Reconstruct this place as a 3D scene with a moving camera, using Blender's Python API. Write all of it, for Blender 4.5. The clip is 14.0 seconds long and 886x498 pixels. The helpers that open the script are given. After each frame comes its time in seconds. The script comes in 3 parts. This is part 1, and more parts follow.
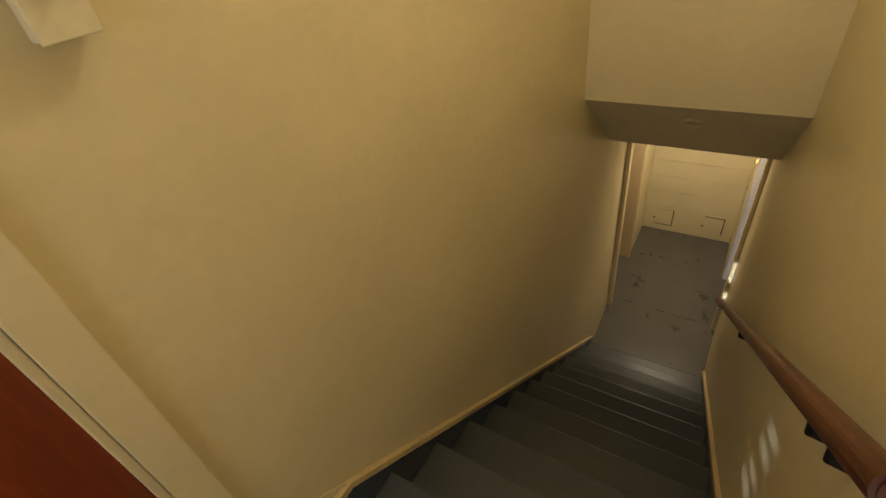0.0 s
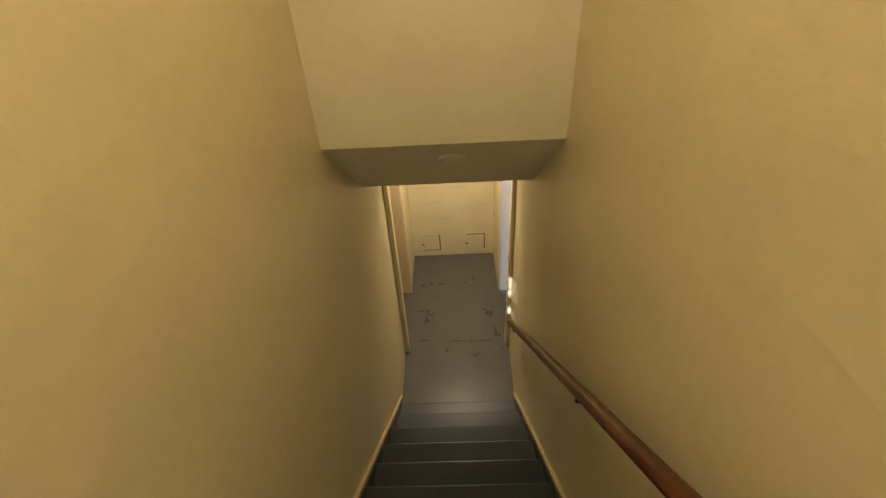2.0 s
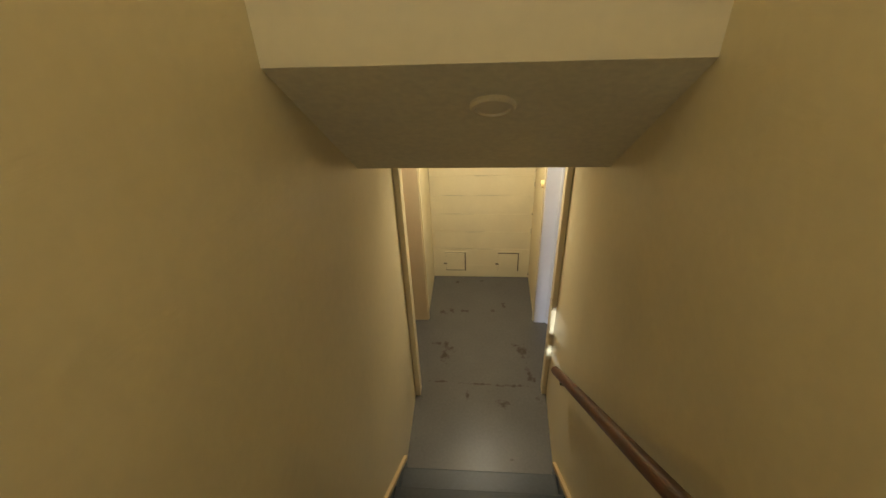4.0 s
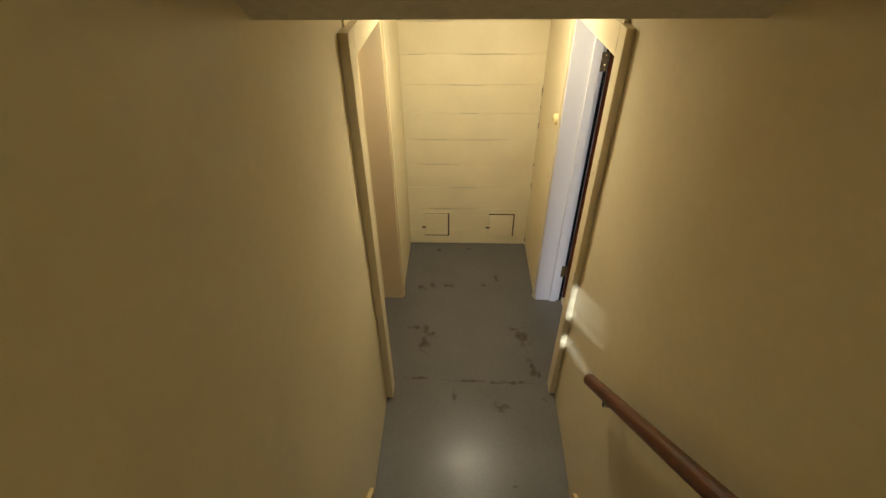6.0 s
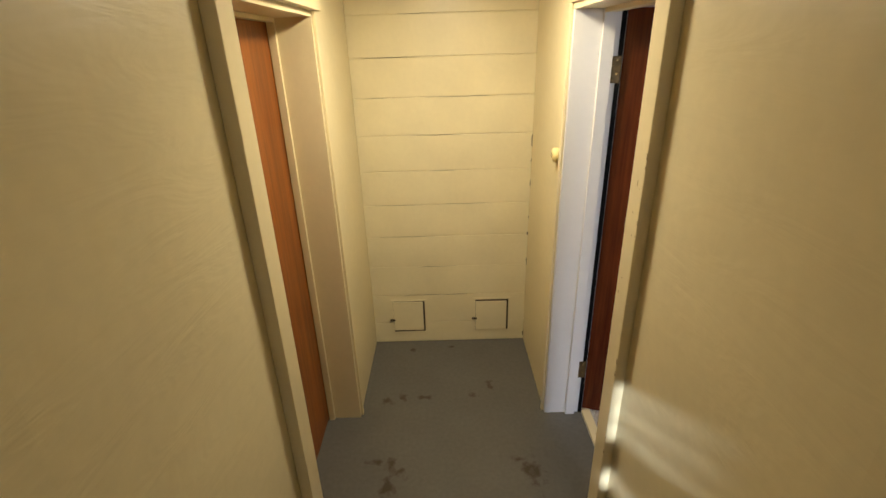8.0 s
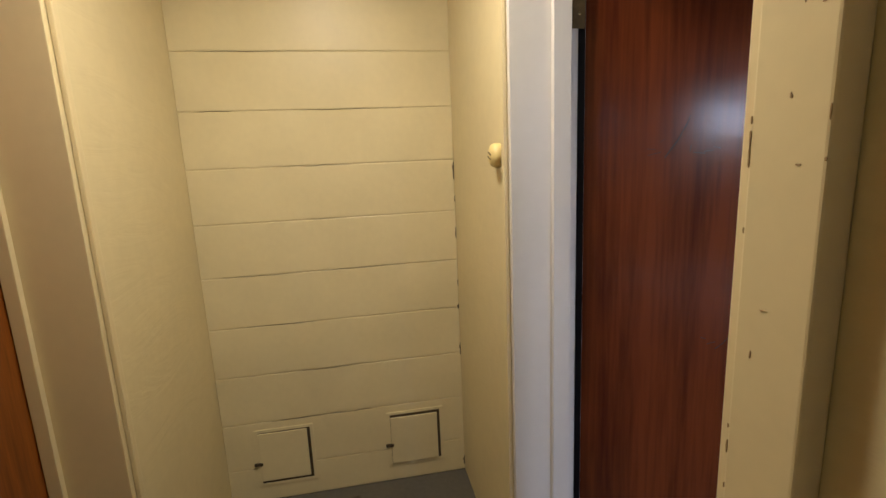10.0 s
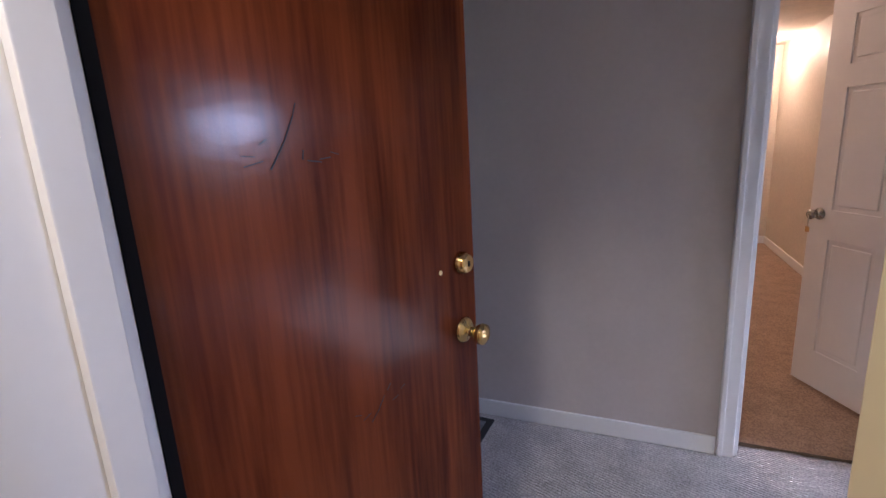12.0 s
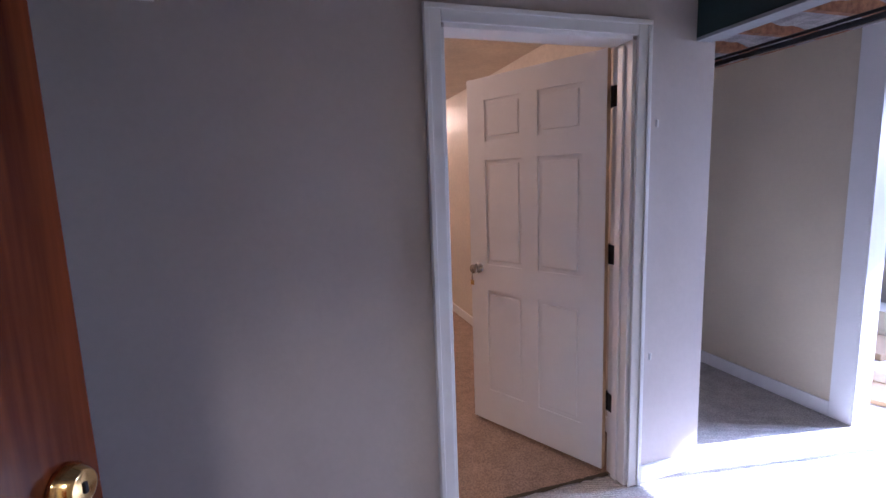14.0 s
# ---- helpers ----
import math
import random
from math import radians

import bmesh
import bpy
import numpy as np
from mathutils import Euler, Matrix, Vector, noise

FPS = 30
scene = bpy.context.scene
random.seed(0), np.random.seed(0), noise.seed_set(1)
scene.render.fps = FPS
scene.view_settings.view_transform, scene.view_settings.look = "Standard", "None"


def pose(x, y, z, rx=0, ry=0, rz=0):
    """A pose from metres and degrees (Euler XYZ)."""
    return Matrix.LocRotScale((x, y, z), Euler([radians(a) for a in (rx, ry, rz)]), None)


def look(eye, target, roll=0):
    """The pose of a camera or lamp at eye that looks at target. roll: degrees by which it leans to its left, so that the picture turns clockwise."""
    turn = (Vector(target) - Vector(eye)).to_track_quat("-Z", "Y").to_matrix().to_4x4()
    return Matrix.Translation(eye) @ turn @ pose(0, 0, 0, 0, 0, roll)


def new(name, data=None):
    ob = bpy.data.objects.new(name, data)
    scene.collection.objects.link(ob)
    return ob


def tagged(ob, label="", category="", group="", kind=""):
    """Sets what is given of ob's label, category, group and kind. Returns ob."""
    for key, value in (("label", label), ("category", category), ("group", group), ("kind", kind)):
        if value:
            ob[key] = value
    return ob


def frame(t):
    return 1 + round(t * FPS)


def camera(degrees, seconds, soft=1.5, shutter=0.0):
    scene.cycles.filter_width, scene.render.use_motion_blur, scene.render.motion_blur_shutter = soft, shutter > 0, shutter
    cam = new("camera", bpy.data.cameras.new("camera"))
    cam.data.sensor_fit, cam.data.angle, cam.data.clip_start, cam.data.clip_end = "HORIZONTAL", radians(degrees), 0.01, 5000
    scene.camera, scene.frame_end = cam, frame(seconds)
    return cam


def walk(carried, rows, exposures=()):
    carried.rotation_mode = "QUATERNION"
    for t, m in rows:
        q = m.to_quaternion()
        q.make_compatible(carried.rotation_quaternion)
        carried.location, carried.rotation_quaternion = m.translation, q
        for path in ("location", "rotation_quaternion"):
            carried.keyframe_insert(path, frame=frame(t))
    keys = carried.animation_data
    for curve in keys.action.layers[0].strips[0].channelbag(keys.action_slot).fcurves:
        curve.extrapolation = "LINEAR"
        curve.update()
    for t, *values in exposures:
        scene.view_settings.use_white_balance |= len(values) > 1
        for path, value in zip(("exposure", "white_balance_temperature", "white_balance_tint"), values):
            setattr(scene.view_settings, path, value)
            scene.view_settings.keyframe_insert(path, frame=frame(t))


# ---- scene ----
cam = camera(87.2, 14.0)
PATH = [
    (0, (0.399, -3.369, 3.766), (-0.541, -2.09, 2.549), -8.9),
    (0.5, (0.284, -3.168, 3.691), (-0.172, -1.802, 2.303), -8.2),
    (1, (0.226, -3.004, 3.666), (0.098, -1.521, 2.33), -3.6),
    (1.5, (0.216, -2.838, 3.655), (0.034, -1.254, 2.448), -4.0),
    (2, (0.229, -2.704, 3.564), (0.17, -1.095, 2.377), -3.5),
    (2.2, (0.204, -2.642, 3.519), (0.197, -1.014, 2.356), -3.8),
    (4.5, (0.19, -1.854, 2.867), (0.002, -0.194, 1.766), -2.5),
    (5, (0.169, -1.703, 2.726), (0.089, -0.102, 1.53), -2.6),
    (5.5, (0.175, -1.499, 2.582), (0.019, 0.105, 1.398), -2.0),
    (6, (0.102, -1.281, 2.456), (0.04, 0.304, 1.237), -0.7),
    (6.5, (0.201, -1.184, 2.21), (0.166, 0.496, 1.125), -3.3),
    (7, (0.138, -1.011, 2.127), (0.076, 0.705, 1.103), -2.0),
    (7.5, (0.185, -0.843, 1.954), (0.127, 0.928, 1.026), -3.5),
    (8, (0.176, -0.663, 1.836), (0.166, 1.172, 1.039), -1.7),
    (8.2, (0.199, -0.582, 1.772), (0.102, 1.3, 1.102), -2.3),
    (10.3, (0.296, 0.231, 1.32), (0.903, 2.108, 0.992), -3.0),
    (10.5, (0.274, 0.282, 1.293), (1.093, 2.083, 0.993), -3.1),
    (11, (0.322, 0.441, 1.292), (1.421, 2.069, 0.913), -1.8),
    (11.5, (0.42, 0.591, 1.308), (1.927, 1.843, 0.903), -0.5),
    (12, (0.507, 0.718, 1.384), (2.306, 1.479, 0.952), -3.1),
    (12.5, (0.617, 0.871, 1.42), (2.571, 1.081, 1.049), -3.0),
    (13, (0.752, 0.906, 1.447), (2.723, 0.787, 1.124), -4.1),
    (13.5, (0.86, 0.902, 1.481), (2.806, 0.525, 1.219), -3.7),
    (14, (0.933, 0.825, 1.446), (2.825, 0.243, 1.159), -2.0),
]
walk(cam, [(t, look(eye, target, roll)) for t, eye, target, roll in PATH],
     [(0, 2.65, 6650, 11), (0.5, 2.35, 6750, 11), (1.0, 2.45, 6700, 11), (2, 3.1, 6400, 10), (4.5, 3.0, 6050, 8), (8.2, 3.0, 6050, 8), (10.5, 2.5, 5800, 14), (11, 2.55, 5600, 16), (11.5, 2.72, 5150, 21), (12, 2.98, 5050, 22), (12.5, 3.3, 4850, 23), (13, 3.25, 4780, 24), (14, 2.92, 4750, 26)])

# ---- light ----
SUN_WAY = Vector((0.17, 1.0, -0.60)).normalized()
sky_world = bpy.data.worlds.new("sky")
scene.world = sky_world
sky_world.use_nodes = True
wn = sky_world.node_tree.nodes
sky = wn.new("ShaderNodeTexSky")
sky.sky_type, sky.sun_disc = "NISHITA", False
sky.sun_elevation, sky.sun_rotation = math.asin(-SUN_WAY.z), math.pi + 0.168
sky_world.node_tree.links.new(sky.outputs[0], wn["Background"].inputs[0])
wn["Background"].inputs[1].default_value = 0.05

sun = new("sun", bpy.data.lights.new("sun", "SUN"))
sun.data.energy, sun.data.angle, sun.data.color = 5.0, radians(0.6), (1.0, 0.97, 0.93)
sun.matrix_world = look((0, -20, 14), Vector((0, -20, 14)) + SUN_WAY)


def area(name, m, sx, sy, energy, color):
    lamp = new(name, bpy.data.lights.new(name, "AREA"))
    lamp.data.shape, lamp.data.size, lamp.data.size_y = "RECTANGLE", sx, sy
    lamp.data.energy, lamp.data.color = energy, color
    lamp.matrix_world = m
    return lamp


def bulb(name, place, energy, color, radius=0.05):
    lamp = new(name, bpy.data.lights.new(name, "POINT"))
    lamp.data.energy, lamp.data.color, lamp.data.shadow_soft_size = energy, color, radius
    lamp.location = place
    return lamp


# sky light in the room's window opening
well = area("daylight", look((2.05, -3.93, 1.73), (2.05, -1.43, -1.25)), 0.64, 0.34, 9.0, (0.74, 0.81, 0.98))
well.data.spread = radians(115)
# added fill at the stair head, much wider than the slots behind it
area("daylight", look((0.19, -4.5, 3.75), (0.19, -1.5, 3.2)), 0.9, 0.7, 1.0, (0.95, 0.95, 0.92))
# lamps
lower = area("indoor_light", look((0.23, 1.06, 2.20), (0.23, 1.06, 0)), 0.22, 0.22, 2.5, (1.0, 0.84, 0.58))
lower.data.shape = "DISK"
# added bulb, out of view, to brighten the upper stairs and header wall
bulb("indoor_light", (0.22, -2.25, 4.65), 2.9, (1.0, 0.87, 0.63), 0.10)
bulb("indoor_light", (6.66, -0.48, 2.20), 3.8, (1.0, 0.64, 0.36), 0.06)
# added second bedroom lamp, out of view, for warm fill
bulb("indoor_light", (4.30, 0.80, 2.20), 4.2, (1.0, 0.64, 0.36), 0.06)

# ---- materials ----


def mat(name, color, rough=0.5, metal=0.0, var=0.12, grain=0.06, scale=3.0, bump=0.0, bscale=60.0, coat=0.0, stretch=None, spec=0.5):
    """Base colour with broad and fine variation, and fine relief."""
    m = bpy.data.materials.new(name)
    m.use_nodes = True
    nt = m.node_tree
    n, l = nt.nodes, nt.links
    bsdf = n["Principled BSDF"]
    bsdf.inputs["Roughness"].default_value = rough
    bsdf.inputs["Metallic"].default_value = metal
    bsdf.inputs["Coat Weight"].default_value = coat
    bsdf.inputs["Coat Roughness"].default_value = 0.12
    bsdf.inputs["Specular IOR Level"].default_value = spec
    geo = n.new("ShaderNodeNewGeometry")
    source = geo.outputs["Position"]
    if stretch:
        mapping = n.new("ShaderNodeMapping")
        mapping.inputs["Scale"].default_value = stretch
        tc = n.new("ShaderNodeTexCoord")
        l.new(tc.outputs["Object"], mapping.inputs["Vector"])
        source = mapping.outputs["Vector"]
    big = n.new("ShaderNodeTexNoise")
    big.inputs["Scale"].default_value, big.inputs["Detail"].default_value = scale, 5
    fine = n.new("ShaderNodeTexNoise")
    fine.inputs["Scale"].default_value, fine.inputs["Detail"].default_value = scale * 14, 3
    l.new(source, big.inputs["Vector"])
    l.new(source, fine.inputs["Vector"])
    r1 = n.new("ShaderNodeMapRange")
    r1.inputs["From Min"].default_value, r1.inputs["From Max"].default_value = 0.3, 0.7
    r1.inputs["To Min"].default_value, r1.inputs["To Max"].default_value = 1 - var, 1 + var
    l.new(big.outputs["Fac"], r1.inputs["Value"])
    r2 = n.new("ShaderNodeMapRange")
    r2.inputs["From Min"].default_value, r2.inputs["From Max"].default_value = 0.3, 0.7
    r2.inputs["To Min"].default_value, r2.inputs["To Max"].default_value = 1 - grain, 1 + grain
    l.new(fine.outputs["Fac"], r2.inputs["Value"])
    mul = n.new("ShaderNodeMath")
    mul.operation = "MULTIPLY"
    l.new(r1.outputs[0], mul.inputs[0])
    l.new(r2.outputs[0], mul.inputs[1])
    vm = n.new("ShaderNodeVectorMath")
    vm.operation = "SCALE"
    vm.inputs[0].default_value = color
    l.new(mul.outputs[0], vm.inputs["Scale"])
    l.new(vm.outputs[0], bsdf.inputs["Base Color"])
    rr = n.new("ShaderNodeMapRange")
    rr.inputs["From Min"].default_value, rr.inputs["From Max"].default_value = 0.3, 0.7
    rr.inputs["To Min"].default_value, rr.inputs["To Max"].default_value = rough * 0.85, min(1, rough * 1.15)
    l.new(big.outputs["Fac"], rr.inputs["Value"])
    l.new(rr.outputs[0], bsdf.inputs["Roughness"])
    if bump:
        bt = n.new("ShaderNodeTexNoise")
        bt.inputs["Scale"].default_value, bt.inputs["Detail"].default_value = bscale, 4
        l.new(source, bt.inputs["Vector"])
        bp = n.new("ShaderNodeBump")
        bp.inputs["Strength"].default_value, bp.inputs["Distance"].default_value = bump, 0.01
        l.new(bt.outputs["Fac"], bp.inputs["Height"])
        l.new(bp.outputs[0], bsdf.inputs["Normal"])
    return m


def wood(name, dark, light, rough, coat=0.0, stretch=(9, 9, 0.5), bands=3.0, relief=0.06, swirl=0.0):
    """Wood with long grain and darker streaks."""
    m = mat(name, light, rough, coat=coat)
    nt = m.node_tree
    n, l = nt.nodes, nt.links
    tc, mp = n.new("ShaderNodeTexCoord"), n.new("ShaderNodeMapping")
    mp.inputs["Scale"].default_value = stretch
    l.new(tc.outputs["Object"], mp.inputs["Vector"])
    a, b = n.new("ShaderNodeTexNoise"), n.new("ShaderNodeTexNoise")
    a.inputs["Scale"].default_value, a.inputs["Detail"].default_value, a.inputs["Distortion"].default_value = bands, 4, swirl
    b.inputs["Scale"].default_value, b.inputs["Detail"].default_value = bands * 9, 4
    l.new(mp.outputs[0], a.inputs["Vector"])
    l.new(mp.outputs[0], b.inputs["Vector"])
    add = n.new("ShaderNodeMath")
    add.operation = "MULTIPLY_ADD"
    add.inputs[1].default_value, add.inputs[2].default_value = 0.5, 0.0
    l.new(b.outputs["Fac"], add.inputs[0])
    l.new(a.outputs["Fac"], add.inputs[2])
    ramp = n.new("ShaderNodeValToRGB")
    ramp.color_ramp.elements[0].position, ramp.color_ramp.elements[0].color = 0.52, (*dark, 1)
    ramp.color_ramp.elements[1].position, ramp.color_ramp.elements[1].color = 0.95, (*light, 1)
    l.new(add.outputs[0], ramp.inputs["Fac"])
    l.new(ramp.outputs[0], n["Principled BSDF"].inputs["Base Color"])
    bp = n.new("ShaderNodeBump")
    bp.inputs["Strength"].default_value, bp.inputs["Distance"].default_value = relief, 0.003
    l.new(b.outputs["Fac"], bp.inputs["Height"])
    l.new(bp.outputs[0], n["Principled BSDF"].inputs["Normal"])
    return m


def stains(m, spots, color, wobble=0.05, tone=0.8):
    """Blotches of dirt with a ragged edge at given floor places (x, y, rx, ry)."""
    nt = m.node_tree
    n, l = nt.nodes, nt.links
    bsdf = n["Principled BSDF"]
    base = bsdf.inputs["Base Color"].links[0].from_socket
    geo, nz = n.new("ShaderNodeNewGeometry"), n.new("ShaderNodeTexNoise")
    nz.inputs["Scale"].default_value, nz.inputs["Detail"].default_value = 22, 5
    l.new(geo.outputs["Position"], nz.inputs["Vector"])
    acc = None
    for x, y, rx, ry in spots:
        sub, sc, ln = n.new("ShaderNodeVectorMath"), n.new("ShaderNodeVectorMath"), n.new("ShaderNodeVectorMath")
        sub.operation, sc.operation, ln.operation = "SUBTRACT", "MULTIPLY", "LENGTH"
        sub.inputs[1].default_value, sc.inputs[1].default_value = (x, y, 0), (1 / rx, 1 / ry, 0)
        l.new(geo.outputs["Position"], sub.inputs[0])
        l.new(sub.outputs[0], sc.inputs[0])
        l.new(sc.outputs[0], ln.inputs[0])
        fall, cut = n.new("ShaderNodeMath"), n.new("ShaderNodeMapRange")
        fall.operation = "MULTIPLY_ADD"
        fall.inputs[1].default_value = 2.6
        l.new(nz.outputs["Fac"], fall.inputs[0])
        l.new(ln.outputs["Value"], fall.inputs[2])
        cut.inputs["From Min"].default_value, cut.inputs["From Max"].default_value = 1.95, 1.40
        l.new(fall.outputs[0], cut.inputs["Value"])
        if acc is None:
            acc = cut.outputs[0]
        else:
            mx = n.new("ShaderNodeMath")
            mx.operation = "MAXIMUM"
            l.new(acc, mx.inputs[0])
            l.new(cut.outputs[0], mx.inputs[1])
            acc = mx.outputs[0]
    amount = n.new("ShaderNodeMath")
    amount.operation = "MULTIPLY"
    amount.inputs[1].default_value = tone
    l.new(acc, amount.inputs[0])
    mix = n.new("ShaderNodeMix")
    mix.data_type = "RGBA"
    l.new(amount.outputs[0], mix.inputs["Factor"])
    l.new(base, mix.inputs["A"])
    mix.inputs["B"].default_value = (*color, 1)
    l.new(mix.outputs["Result"], bsdf.inputs["Base Color"])
    return m




def waves(m, amount, size=(9, 9, 22), detail=6, bend=0.0):
    """Shallow unevenness of old varnish on top of the grain."""
    n, l = m.node_tree.nodes, m.node_tree.links
    bsdf = n["Principled BSDF"]
    tc, mp, nz, bp = n.new("ShaderNodeTexCoord"), n.new("ShaderNodeMapping"), n.new("ShaderNodeTexNoise"), n.new("ShaderNodeBump")
    mp.inputs["Scale"].default_value = size
    nz.inputs["Scale"].default_value, nz.inputs["Detail"].default_value, nz.inputs["Roughness"].default_value = 1.6, detail, 0.65
    nz.inputs["Distortion"].default_value = bend
    l.new(tc.outputs["Object"], mp.inputs["Vector"])
    l.new(mp.outputs[0], nz.inputs["Vector"])
    bp.inputs["Strength"].default_value, bp.inputs["Distance"].default_value = amount, 0.02
    l.new(nz.outputs["Fac"], bp.inputs["Height"])
    if bsdf.inputs["Normal"].links:
        l.new(bsdf.inputs["Normal"].links[0].from_socket, bp.inputs["Normal"])
    l.new(bp.outputs[0], bsdf.inputs["Normal"])


CREAM = (0.70, 0.61, 0.385)
M_wall = mat("cream_wall_paint", CREAM, 0.40, var=0.05, grain=0.02, scale=2.0, bump=0.05, bscale=9)
waves(M_wall, 0.12, (1.6, 1.6, 7), 3, 1.5)
M_block = mat("cream_block_paint", (0.74, 0.655, 0.425), 0.40, var=0.06, grain=0.015, scale=3.0, bump=0.05, bscale=30)
M_ceil = mat("cream_ceiling_paint", (0.74, 0.67, 0.47), 0.7, var=0.05, bump=0.02)
M_trim = mat("cream_trim_paint", (0.71, 0.61, 0.38), 0.35, var=0.03, grain=0.015, bump=0.03, bscale=20)
M_jamb = mat("white_jamb_paint", (0.72, 0.70, 0.68), 0.35, var=0.01, grain=0.01, bump=0.03, bscale=15)
M_floor = mat("grey_floor_paint", (0.114, 0.109, 0.099), 0.33, var=0.07, grain=0.07, scale=3.5, bump=0.05, bscale=22, spec=0.32)
stains(M_floor, [(0.409, 1.53, 0.035, 0.060), (0.317, 1.442, 0.055, 0.045), (-0.112, 0.973, 0.05, 0.08), (-0.12, 0.845, 0.06, 0.12), (-0.06, 0.93, 0.04, 0.05), (-0.19, 1.0, 0.08, 0.03),
                 (0.559, 0.924, 0.08, 0.12), (0.50, 0.99, 0.06, 0.03), (0.594, 0.67, 0.035, 0.14), (0.635, 0.60, 0.03, 0.06), (0.382, 0.36, 0.10, 0.05), (0.094, 0.42, 0.025, 0.09),
                 (-0.084, 1.46, 0.04, 0.06), (0.02, 1.44, 0.13, 0.03), (-0.17, 1.41, 0.06, 0.05), (-0.285, 0.43, 0.04, 0.05), (0.655, 0.41, 0.035, 0.045), (-0.30, 0.20, 0.02, 0.05), (0.418, -0.107, 0.020, 0.020),
                 (-0.12, 0.562, 0.16, 0.016), (0.20, 0.548, 0.26, 0.016), (0.46, 0.538, 0.22, 0.022), (0.20, 1.93, 0.03, 0.03), (-0.05, 1.90, 0.04, 0.04)],
       (0.042, 0.026, 0.016), tone=0.8)
M_stair = mat("blue_grey_stair_paint", (0.042, 0.060, 0.088), 0.32, var=0.22, grain=0.12, scale=5, bump=0.12, bscale=40)
M_tread = mat("worn_grey_tread_paint", (0.044, 0.051, 0.057), 0.36, var=0.08, grain=0.10, scale=4, bump=0.06, bscale=40, spec=0.4)
M_cap = mat("tan_cap_paint", (0.62, 0.47, 0.25), 0.4, var=0.1)
M_rail = wood("reddish_rail_wood", (0.056, 0.015, 0.006), (0.122, 0.034, 0.011), 0.38, coat=0.05, stretch=(5, 5, 5), relief=0.02)
M_oak = wood("orange_door_wood", (0.15, 0.040, 0.004), (0.30, 0.090, 0.008), 0.42, coat=0.05)
M_maho = wood("mahogany_door_wood", (0.046, 0.009, 0.004), (0.156, 0.038, 0.011), 0.17, coat=0.0, stretch=(4.5, 4.5, 0.24), bands=2.0, relief=0.01, swirl=0.7)
waves(M_maho, 0.024, (9, 9, 14), 4)
M_maho.node_tree.nodes["Principled BSDF"].inputs["Specular IOR Level"].default_value = 0.16
M_brass = mat("brass", (0.72, 0.52, 0.22), 0.16, 1.0, var=0.1)
M_aged = mat("tarnished_brass", (0.13, 0.085, 0.035), 0.48, 0.8, var=0.35, grain=0.2, scale=30, bump=0.1)
M_black = mat("black_hinge", (0.02, 0.02, 0.022), 0.45, 0.6)
M_dark = mat("dark_joint", (0.065, 0.048, 0.028), 0.8)
M_chip = mat("chipped_undercoat", (0.32, 0.22, 0.11), 0.7, var=0.3, grain=0.2, scale=40)
M_greige = mat("greige_wall_paint", (0.55, 0.495, 0.475), 0.55, var=0.04, grain=0.02, bump=0.06, bscale=60)
M_white = mat("white_trim_paint", (0.80, 0.79, 0.79), 0.35, var=0.012, grain=0.008, bump=0.01, bscale=20)
M_beige = mat("beige_wall_paint", (0.66, 0.575, 0.43), 0.55, var=0.03, grain=0.015, bump=0.04, bscale=60)
M_carpet = mat("grey_carpet", (0.46, 0.43, 0.41), 0.95, var=0.14, grain=0.30, scale=9, bump=0.22, bscale=160, spec=0.05)
def ribs(m, spacing, angle, depth):
    """Woven ribs running across a carpet."""
    n, l = m.node_tree.nodes, m.node_tree.links
    bsdf = n["Principled BSDF"]
    geo, mp, wv, bp = n.new("ShaderNodeNewGeometry"), n.new("ShaderNodeMapping"), n.new("ShaderNodeTexWave"), n.new("ShaderNodeBump")
    mp.inputs["Rotation"].default_value = (0, 0, angle)
    wv.inputs["Scale"].default_value, wv.inputs["Distortion"].default_value, wv.inputs["Detail"].default_value, wv.inputs["Detail Scale"].default_value = 0.314 / spacing, 2.5, 2, 1.2
    l.new(geo.outputs["Position"], mp.inputs["Vector"])
    l.new(mp.outputs[0], wv.inputs["Vector"])
    bp.inputs["Strength"].default_value, bp.inputs["Distance"].default_value = depth, 0.01
    l.new(wv.outputs["Fac"], bp.inputs["Height"])
    l.new(bsdf.inputs["Normal"].links[0].from_socket, bp.inputs["Normal"])
    l.new(bp.outputs[0], bsdf.inputs["Normal"])


ribs(M_carpet, 0.014, radians(20), 0.5)
M_tan = mat("tan_carpet", (0.34, 0.24, 0.175), 0.95, var=0.14, grain=0.3, scale=9, bump=0.4, bscale=160, spec=0.1)
M_teal = mat("dark_teal_steel", (0.018, 0.045, 0.052), 0.45, 0.0, var=0.15, bump=0.05)
M_joist = wood("joist_wood", (0.16, 0.06, 0.025), (0.36, 0.16, 0.07), 0.7, stretch=(0.6, 9, 9))
M_foil = mat("insulation_facing", (0.32, 0.30, 0.30), 0.5, 0.3, var=0.3, grain=0.2, scale=6, bump=0.8, bscale=14)
M_chrome = mat("dull_nickel", (0.45, 0.43, 0.40), 0.25, 1.0)
M_plastic = mat("ivory_plastic", (0.76, 0.62, 0.28), 0.35, var=0.03)
M_switch = mat("ivory_switch_plastic", (0.74, 0.67, 0.47), 0.35, var=0.03)
M_mat = mat("grey_mat", (0.16, 0.17, 0.18), 0.9, var=0.15, grain=0.3, bump=0.6, bscale=220)
M_rubber = mat("black_rubber", (0.016, 0.017, 0.018), 0.7)
# near-black that paints in the shade of the hinge-side gap
M_gap = mat("black_gap_shade", (0.005, 0.005, 0.006), 0.9, spec=0.1)
M_board = mat("pale_board", (0.62, 0.58, 0.52), 0.7, var=0.15)
